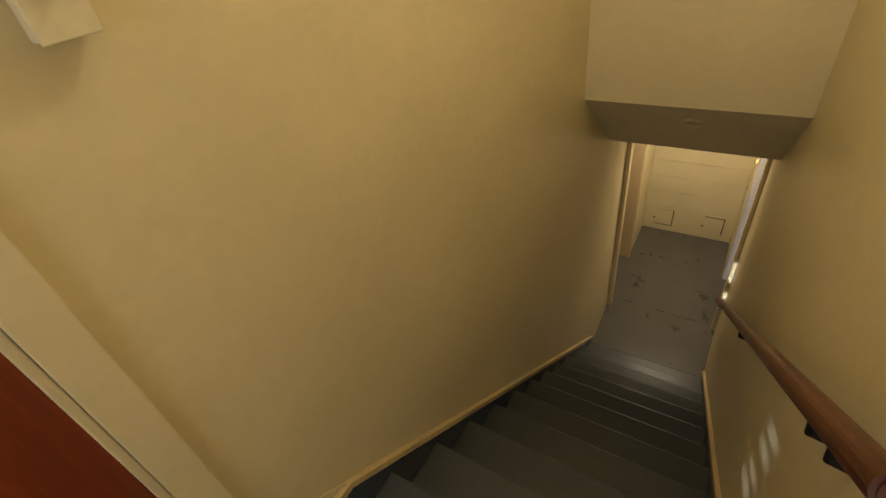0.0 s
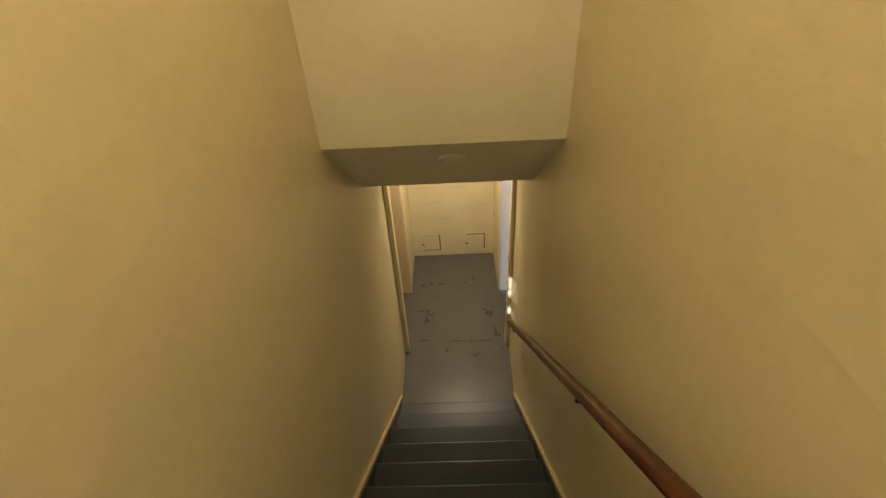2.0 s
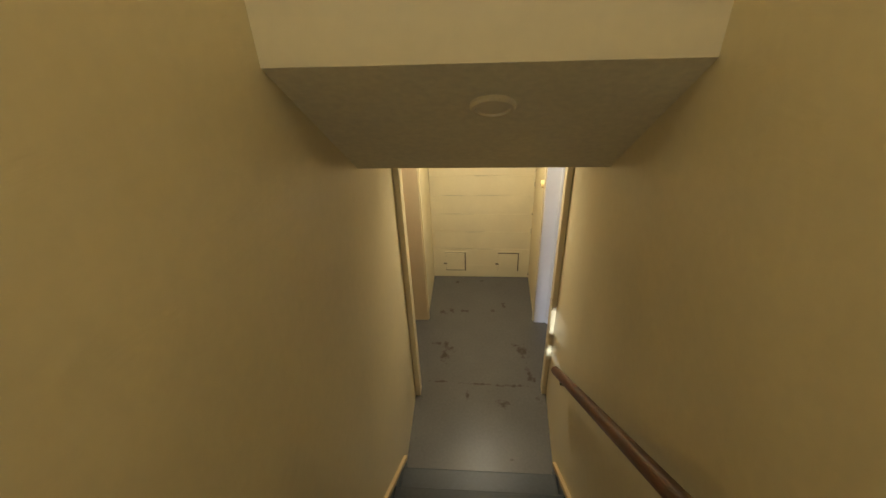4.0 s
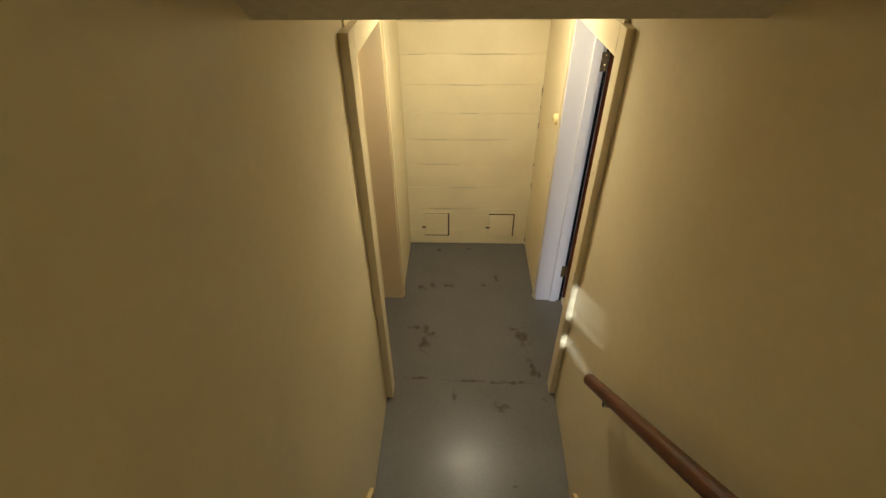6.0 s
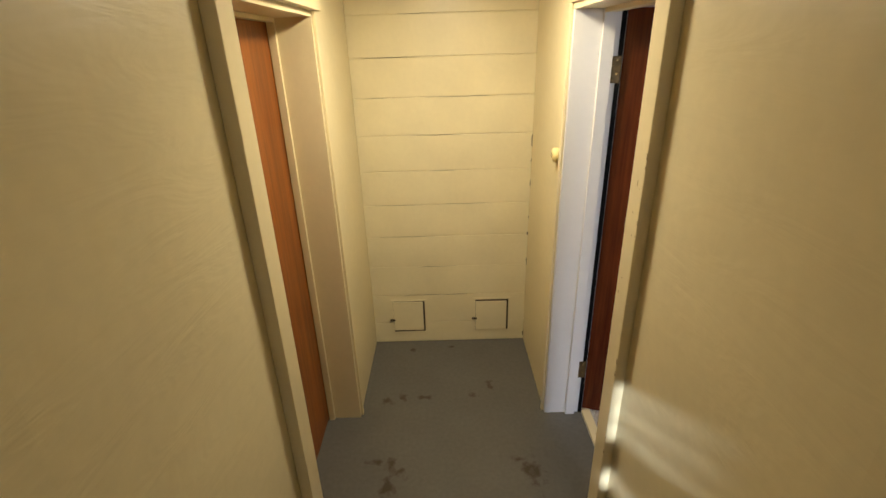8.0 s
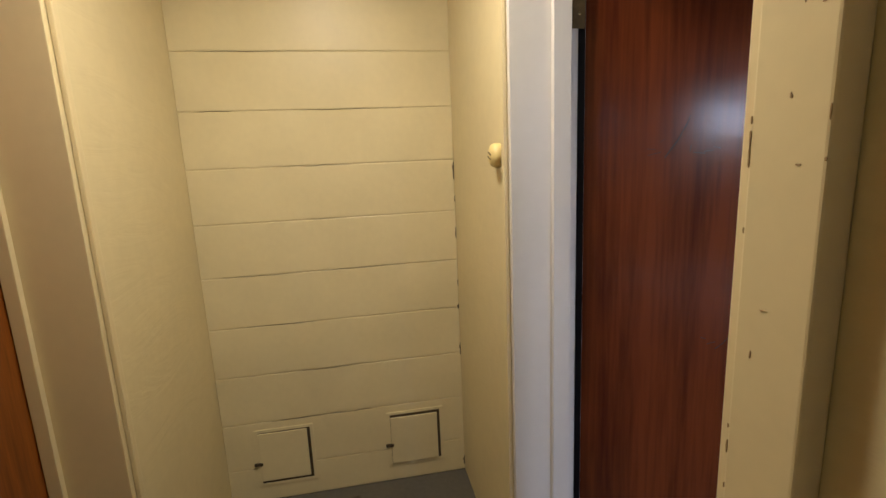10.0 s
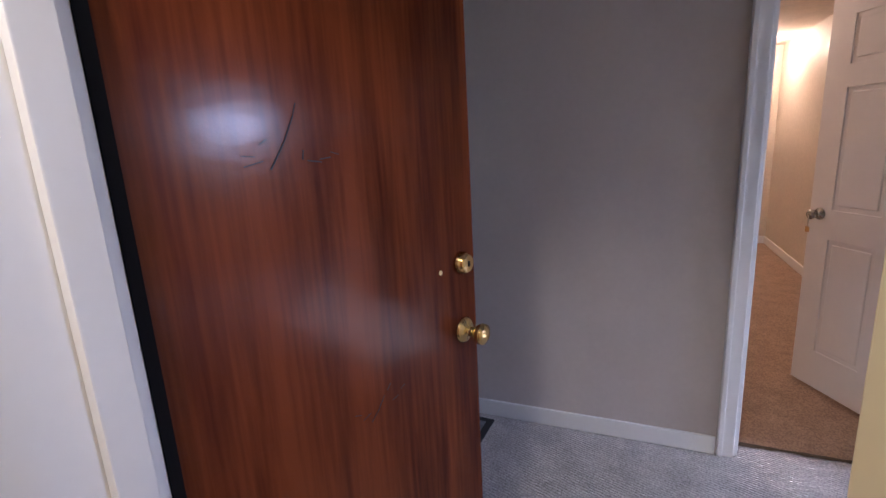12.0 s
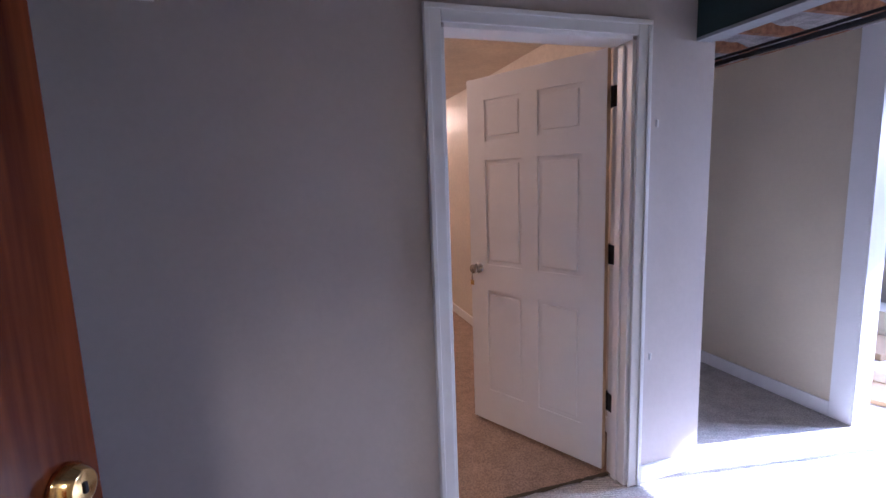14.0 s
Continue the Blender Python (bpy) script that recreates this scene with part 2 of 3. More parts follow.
M_brownboard = mat("brown_cardboard", (0.36, 0.25, 0.15), 0.8, var=0.15)
M_ground = mat("ground_grass", (0.08, 0.10, 0.04), 0.95, var=0.3)
M_glow = bpy.data.materials.new("lamp_glow")
M_glow.use_nodes = True
M_glow.node_tree.nodes["Principled BSDF"].inputs["Emission Color"].default_value = (1.0, 0.8, 0.55, 1)
M_glow.node_tree.nodes["Principled BSDF"].inputs["Emission Strength"].default_value = 4.0
M_glass = bpy.data.materials.new("window_glass")
M_glass.use_nodes = True
gb = M_glass.node_tree.nodes["Principled BSDF"]
gb.inputs["Transmission Weight"].default_value, gb.inputs["Roughness"].default_value, gb.inputs["IOR"].default_value = 1.0, 0.0, 1.1

# grey see-through filter added to dim the sun patches on the stair wall
M_dimmer = bpy.data.materials.new("dimming_pane")
M_dimmer.use_nodes = True
dn, dl = M_dimmer.node_tree.nodes, M_dimmer.node_tree.links
veil = dn.new("ShaderNodeBsdfTransparent")
veil.inputs["Color"].default_value = (0.50, 0.52, 0.55, 1)
dl.new(veil.outputs[0], dn["Material Output"].inputs["Surface"])

# ---- mesh helpers ----


def box(bm, lo, hi, m=None, bevel=0.0):
    """An axis-aligned block, with softened edges where asked."""
    c = [(a + b) / 2 for a, b in zip(lo, hi)]
    s = [max(b - a, 1e-4) for a, b in zip(lo, hi)]
    made = bmesh.ops.create_cube(bm, size=1.0, matrix=Matrix.Translation(c) @ Matrix.Diagonal((*s, 1)))
    verts = made["verts"]
    if bevel:
        edges = list({e for v in verts for e in v.link_edges})
        got = bmesh.ops.bevel(bm, geom=edges, offset=bevel, segments=2, affect="EDGES", profile=0.6)
        verts = list({v for f in got["faces"] for v in f.verts} | {v for v in verts if v.is_valid})
    if m is not None:
        bmesh.ops.transform(bm, matrix=m, verts=verts)
    return verts


def tube(bm, a, b, r1, r2=None, seg=20):
    """A capped round bar from a to b."""
    a, b = Vector(a), Vector(b)
    turn = (b - a).to_track_quat("Z", "Y").to_matrix().to_4x4()
    m = Matrix.Translation((a + b) / 2) @ turn
    return bmesh.ops.create_cone(bm, cap_ends=True, segments=seg, radius1=r1, radius2=r1 if r2 is None else r2, depth=(b - a).length, matrix=m)["verts"]


def lathe(bm, origin, axis, profile, seg=24):
    """A turned shape: (radius, height) pairs about an axis."""
    turn = Vector(axis).to_track_quat("Z", "Y").to_matrix()
    rings = []
    for r, h in profile:
        rings.append([bm.verts.new(Vector(origin) + turn @ Vector((r * math.cos(2 * math.pi * k / seg), r * math.sin(2 * math.pi * k / seg), h))) for k in range(seg)])
    for p, q in zip(rings, rings[1:]):
        for k in range(seg):
            bm.faces.new((p[k], p[(k + 1) % seg], q[(k + 1) % seg], q[k]))
    bm.faces.new(list(reversed(rings[0])))
    bm.faces.new(rings[-1])


def prism(bm, outline, x0, x1):
    """A (y, z) outline drawn out along x."""
    near = [bm.verts.new((x0, y, z)) for y, z in outline]
    far = [bm.verts.new((x1, y, z)) for y, z in outline]
    k = len(outline)
    bm.faces.new(near)
    bm.faces.new(list(reversed(far)))
    for i in range(k):
        bm.faces.new((near[i], far[i], far[(i + 1) % k], near[(i + 1) % k]))


def plan(bm, outline, z0, z1):
    """An (x, y) outline drawn up from z0 to z1."""
    low = [bm.verts.new((x, y, z0)) for x, y in outline]
    high = [bm.verts.new((x, y, z1)) for x, y in outline]
    bm.faces.new(list(reversed(low)))
    bm.faces.new(high)
    for i in range(len(outline)):
        k = (i + 1) % len(outline)
        bm.faces.new((low[i], low[k], high[k], high[i]))


def solid(name, bm, material, smooth=False):
    bmesh.ops.recalc_face_normals(bm, faces=bm.faces)
    me = bpy.data.meshes.new(name)
    bm.to_mesh(me)
    bm.free()
    me.materials.append(material)
    if smooth:
        for p in me.polygons:
            p.use_smooth = True
    return new(name, me)


def part(name, bm, material, parent, label="", smooth=False):
    ob = solid(name, bm, material, smooth)
    ob.parent = parent
    if label:
        ob["label"] = label
    return ob


def blocks(*spans, m=None, bevel=0.0):
    bm = bmesh.new()
    for lo, hi in spans:
        box(bm, lo, hi, m, bevel)
    return bm


def rod(a, b, r1, r2=None, seg=20):
    bm = bmesh.new()
    tube(bm, a, b, r1, r2, seg)
    return bm


def turned(origin, axis, profile, seg=24):
    bm = bmesh.new()
    lathe(bm, origin, axis, profile, seg)
    return bm


def structure(name, bm, material, label, category):
    return tagged(solid(name, bm, material), label, category, kind="structure")


def thing(name, place, label, category, group="", kind=""):
    ob = new(name)
    ob.location = place
    bpy.context.view_layer.update()
    return tagged(ob, label, category, group, kind)


# ---- stairwell: walls, floors, ceilings ----
XL, XR = -0.309, 0.688            # side walls
XLN, XRN = -0.318, 0.710          # the same walls where they meet the doorway casings
LO, RO = -0.52, 0.875             # their far faces
Y0, YE, Y1, HEAD = 0.505, 0.55, 1.315, 1.972  # both lower doorways (west and east near edges)
YB, YT = 2.0, -4.60               # block wall, wall at the top
UP, TOP = 2.28, 4.90              # upper floor, upper ceiling
RISE, RUN, N, FIRST = 0.19, 0.235, 12, -0.31
TY0, TY1, THEAD = -4.24, -3.337, UP + 2.0  # doorway at the top

bm = blocks(
    ((LO, YT, UP - 0.3), (XL, TY0, TOP)), ((LO, TY0, THEAD), (XL, TY1, TOP)), ((LO, TY0, UP - 0.3), (XL, TY1, UP)),
    ((LO, Y0, HEAD), (XL, Y1, 2.6)), ((LO, Y1, -0.1), (XL, YB + 0.2, 2.6)))
plan(bm, [(LO, TY1), (XL, TY1), (XL, -0.25), (XLN, 0.40), (XLN, Y0), (LO, Y0)], -0.1, TOP)
structure("wall_west", bm, M_wall, "cream painted plaster wall beside the stairs", "wall")
bm = blocks(((XR, YE, HEAD), (RO, Y1, 2.6)), ((XR, Y1, -0.1), (RO, YB + 0.2, 2.6)))
plan(bm, [(RO, YT), (RO, YE), (XRN, YE), (XRN, 0.45), (XR, -0.25), (XR, YT)], -0.1, TOP)
structure("wall_east", bm, M_wall, "cream painted plaster wall carrying the handrail", "wall")
structure("floor", blocks(((LO - 0.05, -3.2, -0.12), (0.885, YB + 0.2, 0.0))), M_floor, "worn grey painted concrete floor with rust stains", "floor")
structure("upper_floor", blocks(((LO, YT, UP - 0.25), (XR, FIRST - RUN * (N - 1) - 0.02, UP - 0.004))), M_stair, "dark painted floor at the head of the stairs", "floor")
bm = bmesh.new()
prism(bm, [(-0.937, 2.787), (-0.29, 2.258), (YB, 2.258), (YB, 2.45), (-0.2, 2.45), (-0.80, 2.788)], XL - 0.012, XR + 0.025)
structure("ceiling", bm, M_ceil, "sloping cream ceiling under the floor above", "ceiling")
structure("wall_header", blocks(((XL, -0.937, 2.788), (XR, -0.80, TOP))), M_wall, "cream wall above the sloping stair ceiling", "wall")
structure("upper_ceiling", blocks(((LO, YT - 0.2, TOP), (RO, -0.7, TOP + 0.15))), M_ceil, "plain ceiling above the stairs", "ceiling")
# unseen slots, sized and barred to cast the sun patches on the east wall
WA, WB = (-0.195, -0.100, 3.49, 3.975), (0.285, 0.320, 3.50, 3.90)
structure("wall_south", blocks(
    ((LO, YT - 0.12, UP - 0.3), (WA[0], YT, TOP)), ((WA[0], YT - 0.12, UP - 0.3), (WA[1], YT, WA[2])), ((WA[0], YT - 0.12, WA[3]), (WA[1], YT, TOP)),
    ((WA[1], YT - 0.12, UP - 0.3), (WB[0], YT, TOP)), ((WB[0], YT - 0.12, UP - 0.3), (WB[1], YT, WB[2])), ((WB[0], YT - 0.12, WB[3]), (WB[1], YT, TOP)),
    ((WB[1], YT - 0.12, UP - 0.3), (RO, YT, TOP))), M_wall, "unseen cream wall closing the head of the stairs", "wall")
for k, (x0, x1, z0, z1) in enumerate((WA, WB), 1):
    win = thing(f"window_{k}", ((x0 + x1) / 2, YT - 0.06, z0), "unseen slot added to shape a sun patch on the stair wall", "window", kind="structure")
    bars = [(z0 + (z1 - z0) * f, h) for f, h in ((0.36, 0.072), (0.66, 0.006), (0.82, 0.005))] if k == 1 else [(z0 + (z1 - z0) * f, h) for f, h in ((0.27, 0.006), (0.5, 0.026), (0.75, 0.006))]
    for z, h in bars:
        part("sun_mask_bar", blocks(((x0 - win.location.x, -0.015, z - h - z0), (x1 - win.location.x, 0.015, z + h - z0))), M_white, win)
    part("pane", blocks(((x0 - win.location.x, -0.003, 0), (x1 - win.location.x, 0.003, z1 - z0))), M_dimmer, win)

# painted concrete block wall at the foot of the stairs
end_wall = structure("wall_north", blocks(((XL, YB + 0.006, -0.05), (XR, YB + 0.2, 2.6))), M_block, "cream painted concrete block wall with two small hatches", "wall")

# ---- staircase ----
stair = thing("staircase", (0.19, FIRST, 0), "steep staircase in worn blue-grey paint", "staircase", kind="structure")
ox, oy = stair.location.x, stair.location.y
for k in range(1, N + 1):
    y, z = -RUN * (k - 1), RISE * k
    part("riser", blocks(((XL - ox + 0.012, y - 0.045, z - RISE), (XR - ox - 0.012, y - 0.025, z - 0.03))), M_stair, stair)
    if k < N:
        part("tread", blocks(((XL - ox + 0.012, y - RUN - 0.03, z - 0.03), (XR - ox - 0.012, y, z)), bevel=0.008), M_tread, stair, "worn grey painted tread")
    else:
        part("tread", blocks(((XL - ox + 0.012, y - 0.12, z - 0.03), (XR - ox - 0.012, y, z)), bevel=0.008), M_tread, stair, "worn grey painted tread")


def slope(y):
    return 0.155 + 0.82 * (-0.21 - y)


for x0, x1 in ((XL + 0.001, XL + 0.014), (XR - 0.014, XR - 0.001)):
    bm = bmesh.new()
    prism(bm, [(-0.21 - oy, 0), (-0.21 - oy, slope(-0.21) - 0.03), (-3.04 - oy, slope(-3.04) - 0.03), (-3.36 - oy, slope(-3.04) - 0.03), (-3.36 - oy, UP - 0.3), (-2.9 - oy, UP - 0.3), (-0.56 - oy, 0)], x0 - ox, x1 - ox)
    part("skirting", bm, M_stair, stair)
    bm = bmesh.new()
    prism(bm, [(-0.205 - oy, slope(-0.21) - 0.035), (-0.205 - oy, slope(-0.21)), (-3.04 - oy, slope(-3.04)), (-3.36 - oy, slope(-3.04)), (-3.36 - oy, slope(-3.04) - 0.028), (-3.04 - oy, slope(-3.04) - 0.028)],
          x0 - ox - 0.006 * (x0 > 0), x1 - ox + 0.006 * (x0 < 0))
    part("cap_moulding", bm, M_cap, stair, "tan painted cap on the skirting")

# ---- handrail ----
RAIL = 0.806


def rail_z(y):
    return 0.834 - RAIL * y


rail = thing("handrail", (0.62, -0.140, rail_z(-0.140)), "round reddish-brown wooden handrail on metal brackets", "handrail")
base = Vector(rail.location)
bm = rod(Vector((0, 0, 0)), Vector((0.62, -3.0, rail_z(-3.0))) - base, 0.024, seg=24)
bmesh.ops.bevel(bm, geom=[e for e in bm.edges if any(len(f.verts) > 4 for f in e.link_faces)], offset=0.006, segments=2, affect="EDGES")
part("rail", bm, M_rail, rail, smooth=False)
for y in (-0.30, -1.72, -2.74, -2.84):
    z = rail_z(y)
    bm = rod(Vector((0.68, y, z - 0.075)) - base, Vector((0.625, y, z - 0.06)) - base, 0.007)
    tube(bm, Vector((0.625, y, z - 0.063)) - base, Vector((0.62, y, z - 0.022)) - base, 0.007)
    br = part("bracket", bm, M_black if y < -1 else M_chrome, rail)
    part("plate", rod(Vector((0.6875, y, z - 0.075)) - base, Vector((0.680, y, z - 0.075)) - base, 0.028), M_black if y < -1 else M_chrome, br)

# ---- doorways at the foot of the stairs ----


def casing(name, wall_x, out, near, outer, thick, label):
    """Flat boards on the wall at the near side and the head of a doorway."""
    ob = thing(name, (wall_x, near, 0), label, "door casing", "doorway casings", "structure")
    a, b = sorted((0.001 * out, thick * out))
    part("side_board", blocks(((a, outer - near, 0.0), (b, -0.004, HEAD + 0.105)), bevel=0.003), M_trim, ob)
    part("head_board", blocks(((a, -0.004, HEAD + 0.004), (b, Y1 - near + 0.05, HEAD + 0.105)), bevel=0.003), M_trim, ob)
    c = (XL if out > 0 else XR) - wall_x + 0.001 * out
    part("far_bead", blocks(((min(c, c + 0.012 * out), Y1 - near, 0.0), (max(c, c + 0.012 * out), Y1 - near + 0.022, HEAD + 0.003)), bevel=0.003), M_trim, ob)
    return ob


casing("trim_west", XLN, 1, Y0, 0.413, 0.038, "cream painted flat boards round the closed doorway")
casing("trim_east", XRN, -1, YE, 0.467, 0.034, "cream painted flat boards round the open doorway")

# chips and scuffs on the doorway edges
chip = random.Random(5)
chips = [(0.500, 1.50, 0.0015, 0.020), (0.492, 1.36, 0.004, 0.003), (0.515, 1.22, 0.009, 0.0016), (0.525, 1.17, 0.0016, 0.012), (0.505, 1.42, 0.002, 0.006), (0.482, 1.49, 0.004, 0.003)]
for edge, count, z0, z1 in ((YE - 0.0048, 14, 0.45, 1.42), (0.4680, 12, 0.60, 1.62)):
    for k in range(count):
        chips.append((edge, chip.uniform(z0, z1), chip.uniform(0.0006, 0.0018), chip.uniform(0.004, 0.028)))
for y, z, sy, sz in chips:
    x = XRN - 0.0345
    bm = bmesh.new()
    ring = []
    for k in range(8):
        a, q = k * math.pi / 4, chip.uniform(0.45, 1.0)
        ring.append((y + sy * 0.8 * q * math.cos(a), z + sz * 0.5 * q * math.sin(a)))
    front = [bm.verts.new((x - 0.0003, u, v)) for u, v in ring]
    back = [bm.verts.new((x + 0.0010, u, v)) for u, v in ring]
    bm.faces.new(front)
    for k in range(8):
        bm.faces.new((front[k - 1], back[k - 1], back[k], front[k]))
    bmesh.ops.recalc_face_normals(bm, faces=bm.faces)
    sc = solid("paint_chip", bm, M_chip)
    tagged(sc, "dark chip in the cream paint of the casing", "paint chip", "paint chips", "structure")

# linings of both openings, with stops
for name, x0, x1, stop, m, near in (("door_frame_west", LO, XL, (LO + 0.045, LO + 0.075), M_trim, Y0), ("door_frame_east", XR, RO + 0.012, (RO - 0.078, RO - 0.030), M_jamb, YE)):
    ob = thing(name, ((x0 + x1) / 2, near, 0), "painted board lining with door stops in the thick wall", "door frame", "door linings", "structure")
    cx = ob.location.x
    w = Y1 - near
    part("far_jamb", blocks(((x0 - cx, w - 0.018, 0), (x1 - cx + 0.002, w + 0.0, HEAD - 0.018)), bevel=0.002), m, ob)
    part("near_jamb", blocks(((x0 - cx, 0.0, 0), (x1 - cx, 0.018, HEAD - 0.018)), bevel=0.002), M_trim, ob)
    part("head_jamb", blocks(((x0 - cx, 0.0, HEAD - 0.018), (x1 - cx, w, HEAD)), bevel=0.002), M_trim, ob)
    part("door_stop", blocks(((stop[0] - cx, w - 0.034, 0), (stop[1] - cx, w - 0.018, HEAD - 0.018)), bevel=0.002), m, ob)
    part("door_stop", blocks(((stop[0] - cx, 0.018, 0), (stop[1] - cx, 0.034, HEAD - 0.018)), bevel=0.002), M_trim, ob)
    part("door_stop", blocks(((stop[0] - cx, 0.034, HEAD - 0.034), (stop[1] - cx, w - 0.034, HEAD - 0.018)), bevel=0.002), M_trim, ob)

    if name == "door_frame_east":
        # thin black strip drawn where the gap at the door is only dark
        part("hinge_gap_shade", blocks(((0.868 - cx, w - 0.0212, 0.0), (0.8868 - cx, w - 0.0182, HEAD - 0.020)), bevel=0.001), M_gap, ob, "black strip standing for the shaded gap beside the hinges")
        for z in (0.285, 1.735):
            leaf = part("hinge_leaf", blocks(((0.835 - cx, w - 0.0245, z - 0.05), (0.884 - cx, w - 0.0214, z + 0.05)), bevel=0.001), M_aged, ob, "tarnished brass hinge leaf")
            for dx, dz in ((0.012, -0.035), (0.034, -0.015), (0.012, 0.015), (0.034, 0.035)):
                part("screw", turned((0.835 - cx + dx, w - 0.0243, z + dz), (0, -1, 0), [(0.0045, 0), (0.0042, 0.0009), (0.002, 0.0012)], 10), M_brass, leaf)

# closed door on the west side
dw = thing("door_1", (LO + 0.02, Y0 + 0.022, 0.008), "closed orange-brown wooden flush door", "door", kind="structure")
part("slab", blocks(((-0.02, 0, 0), (0.022, Y1 - Y0 - 0.044, HEAD - 0.03)), bevel=0.002), M_oak, dw)
part("door_knob", turned((0.022, 0.07, 0.93), (1, 0, 0), [(0.032, 0), (0.032, 0.006), (0.012, 0.012), (0.012, 0.03), (0.026, 0.042), (0.027, 0.056), (0.016, 0.064)]), M_brass, dw, "brass knob", True)

# open mahogany door on the east side: x runs along the door, y through it
OPEN = math.atan2(-0.213, 0.711)
door = thing("door_2", (0.897, 1.316, 0.010), "open dark mahogany flush door with scuffed varnish", "door", kind="structure")
door.rotation_euler = (0, 0, OPEN)
bpy.context.view_layer.update()
part("slab", blocks(((0.0, 0.0, 0.0), (0.748, 0.040, HEAD - 0.03)), bevel=0.002), M_maho, door)
for name, z, big in (("deadbolt", 1.088, False), ("door_knob", 0.910, True)):
    if big:
        k = part(name, turned((0.692, -0.0005, z), (0, -1, 0), [(0.034, 0), (0.034, 0.004), (0.028, 0.010), (0.013, 0.014), (0.012, 0.034), (0.022, 0.044), (0.027, 0.054), (0.026, 0.064), (0.014, 0.070)], 28), M_brass, door, "polished brass knob", True)
    else:
        k = part(name, turned((0.692, -0.0005, z), (0, -1, 0), [(0.030, 0), (0.030, 0.006), (0.024, 0.018), (0.021, 0.024), (0.019, 0.0245)], 28), M_brass, door, "polished brass deadbolt", True)
        part("keyway", blocks(((0.690, -0.0275, z - 0.007), (0.694, -0.0245, z + 0.007))), M_black, k)
part("latch_plate", blocks(((0.7482, 0.008, 0.880), (0.7505, 0.032, 0.940))), M_brass, door)
part("latch_plate", blocks(((0.7482, 0.008, 1.058), (0.7505, 0.032, 1.118))), M_brass, door)
for z in (0.275, 1.725):
    hg = part("hinge", rod((-0.012, -0.006, z - 0.05), (-0.012, -0.006, z + 0.05), 0.0065, seg=12), M_aged, door, "tarnished brass hinge")
    part("leaf", blocks(((-0.010, 0.0, z - 0.048), (-0.0005, 0.036, z + 0.048))), M_aged, hg)
part("dowel_plug", turned((0.611, -0.0005, 1.081), (0, -1, 0), [(0.006, 0), (0.006, 0.0012), (0.004, 0.0016)], 12), M_plastic, door)
# scratches in the varnish
for x, z, a, ln, w in ((0.222, 1.372, 55, 0.050, 0.0013), (0.247, 1.413, 62, 0.050, 0.0011), (0.262, 1.445, 70, 0.022, 0.0007), (0.180, 1.362, 12, 0.034, 0.0008), (0.172, 1.374, -6, 0.022, 0.0007), (0.270, 1.372, 80, 0.016, 0.0009),
                       (0.292, 1.360, -8, 0.030, 0.0010), (0.315, 1.364, 6, 0.024, 0.0009), (0.336, 1.372, -15, 0.018, 0.0007), (0.200, 1.395, 30, 0.014, 0.0006), (0.375, 0.830, 40, 0.030, 0.0009), (0.395, 0.852, 52, 0.026, 0.0010),
                       (0.418, 0.876, 45, 0.016, 0.0010), (0.352, 0.838, 15, 0.022, 0.0007), (0.435, 0.842, 10, 0.020, 0.0006), (0.33, 0.852, -20, 0.016, 0.0006), (0.46, 0.858, 25, 0.014, 0.0006)):
    part("scratch", blocks(((-ln / 2, -0.0009, -w), (ln / 2, -0.0002, w)), m=pose(x, 0, z, 0, -a, 0)), M_rubber, door)

structure("threshold", blocks(((0.888, YE, 0.0), (0.935, Y1, 0.012)), bevel=0.004), M_trim, "pale worn threshold strip in the doorway", "threshold")

# bumper on the wall
bump = thing("door_chime", (XR, 1.380, 1.386), "round ivory plastic bell push on the wall", "bell")
part("body", turned((-0.0005, 0, 0), (-1, 0, 0), [(0.030, 0), (0.033, 0.006), (0.033, 0.016), (0.029, 0.026), (0.016, 0.031), (0.004, 0.032)], 28), M_plastic, bump, smooth=True)
for dz in (-0.006, 0.006):
    part("slot", blocks(((-0.0335, -0.012, dz - 0.0015), (-0.031, 0.012, dz + 0.0015)), m=pose(0, 0, 0, 20, 0, 0)), M_dark, bump)

# switch box at the head of the stairs
sw = thing("light_switch", (XL, -3.100, 3.728), "surface-mounted ivory switch box on the wall", "switch")
part("box", blocks(((0.0005, -0.033, -0.045), (0.030, 0.033, 0.065)), bevel=0.005), M_switch, sw)
part("plate", blocks(((0.0302, -0.035, -0.047), (0.034, 0.035, 0.067)), bevel=0.002), M_switch, sw)
part("toggle", blocks(((0.034, -0.005, 0.0), (0.046, 0.005, 0.022)), bevel=0.002), M_switch, sw)

# thin cable running down the casing to the end of the skirting cap
cable = thing("cable", (XL, -3.05, 2.50), "thin cream cable hanging by the casing of the upper door", "cable")
run = [(0.006, 0.045, -0.072), (0.010, 0.020, -0.045), (0.008, -0.020, 0.0), (0.007, -0.072, 0.042), (0.007, -0.120, 0.060), (0.007, -0.165, 0.050), (0.007, -0.205, 0.010), (0.007, -0.212, -0.06)]
for p, q in zip(run, run[1:]):
    part("run", rod(p, q, 0.0028, seg=8), M_trim, cable)

# door at the head of the stairs
dt = thing("door_3", (LO + 0.14, TY0 + 0.01, UP + 0.004), "closed reddish-brown wooden door at the stair head", "door", kind="structure")
part("slab", blocks(((-0.02, 0, 0), (0.02, TY1 - TY0 - 0.02, THEAD - UP - 0.01)), bevel=0.002), wood("red_door_wood", (0.16, 0.025, 0.006), (0.26, 0.05, 0.012), 0.4), dt)
tc_ob = thing("trim_top", (XL, TY1, UP), "cream painted casing of the upper door", "door casing", kind="structure")
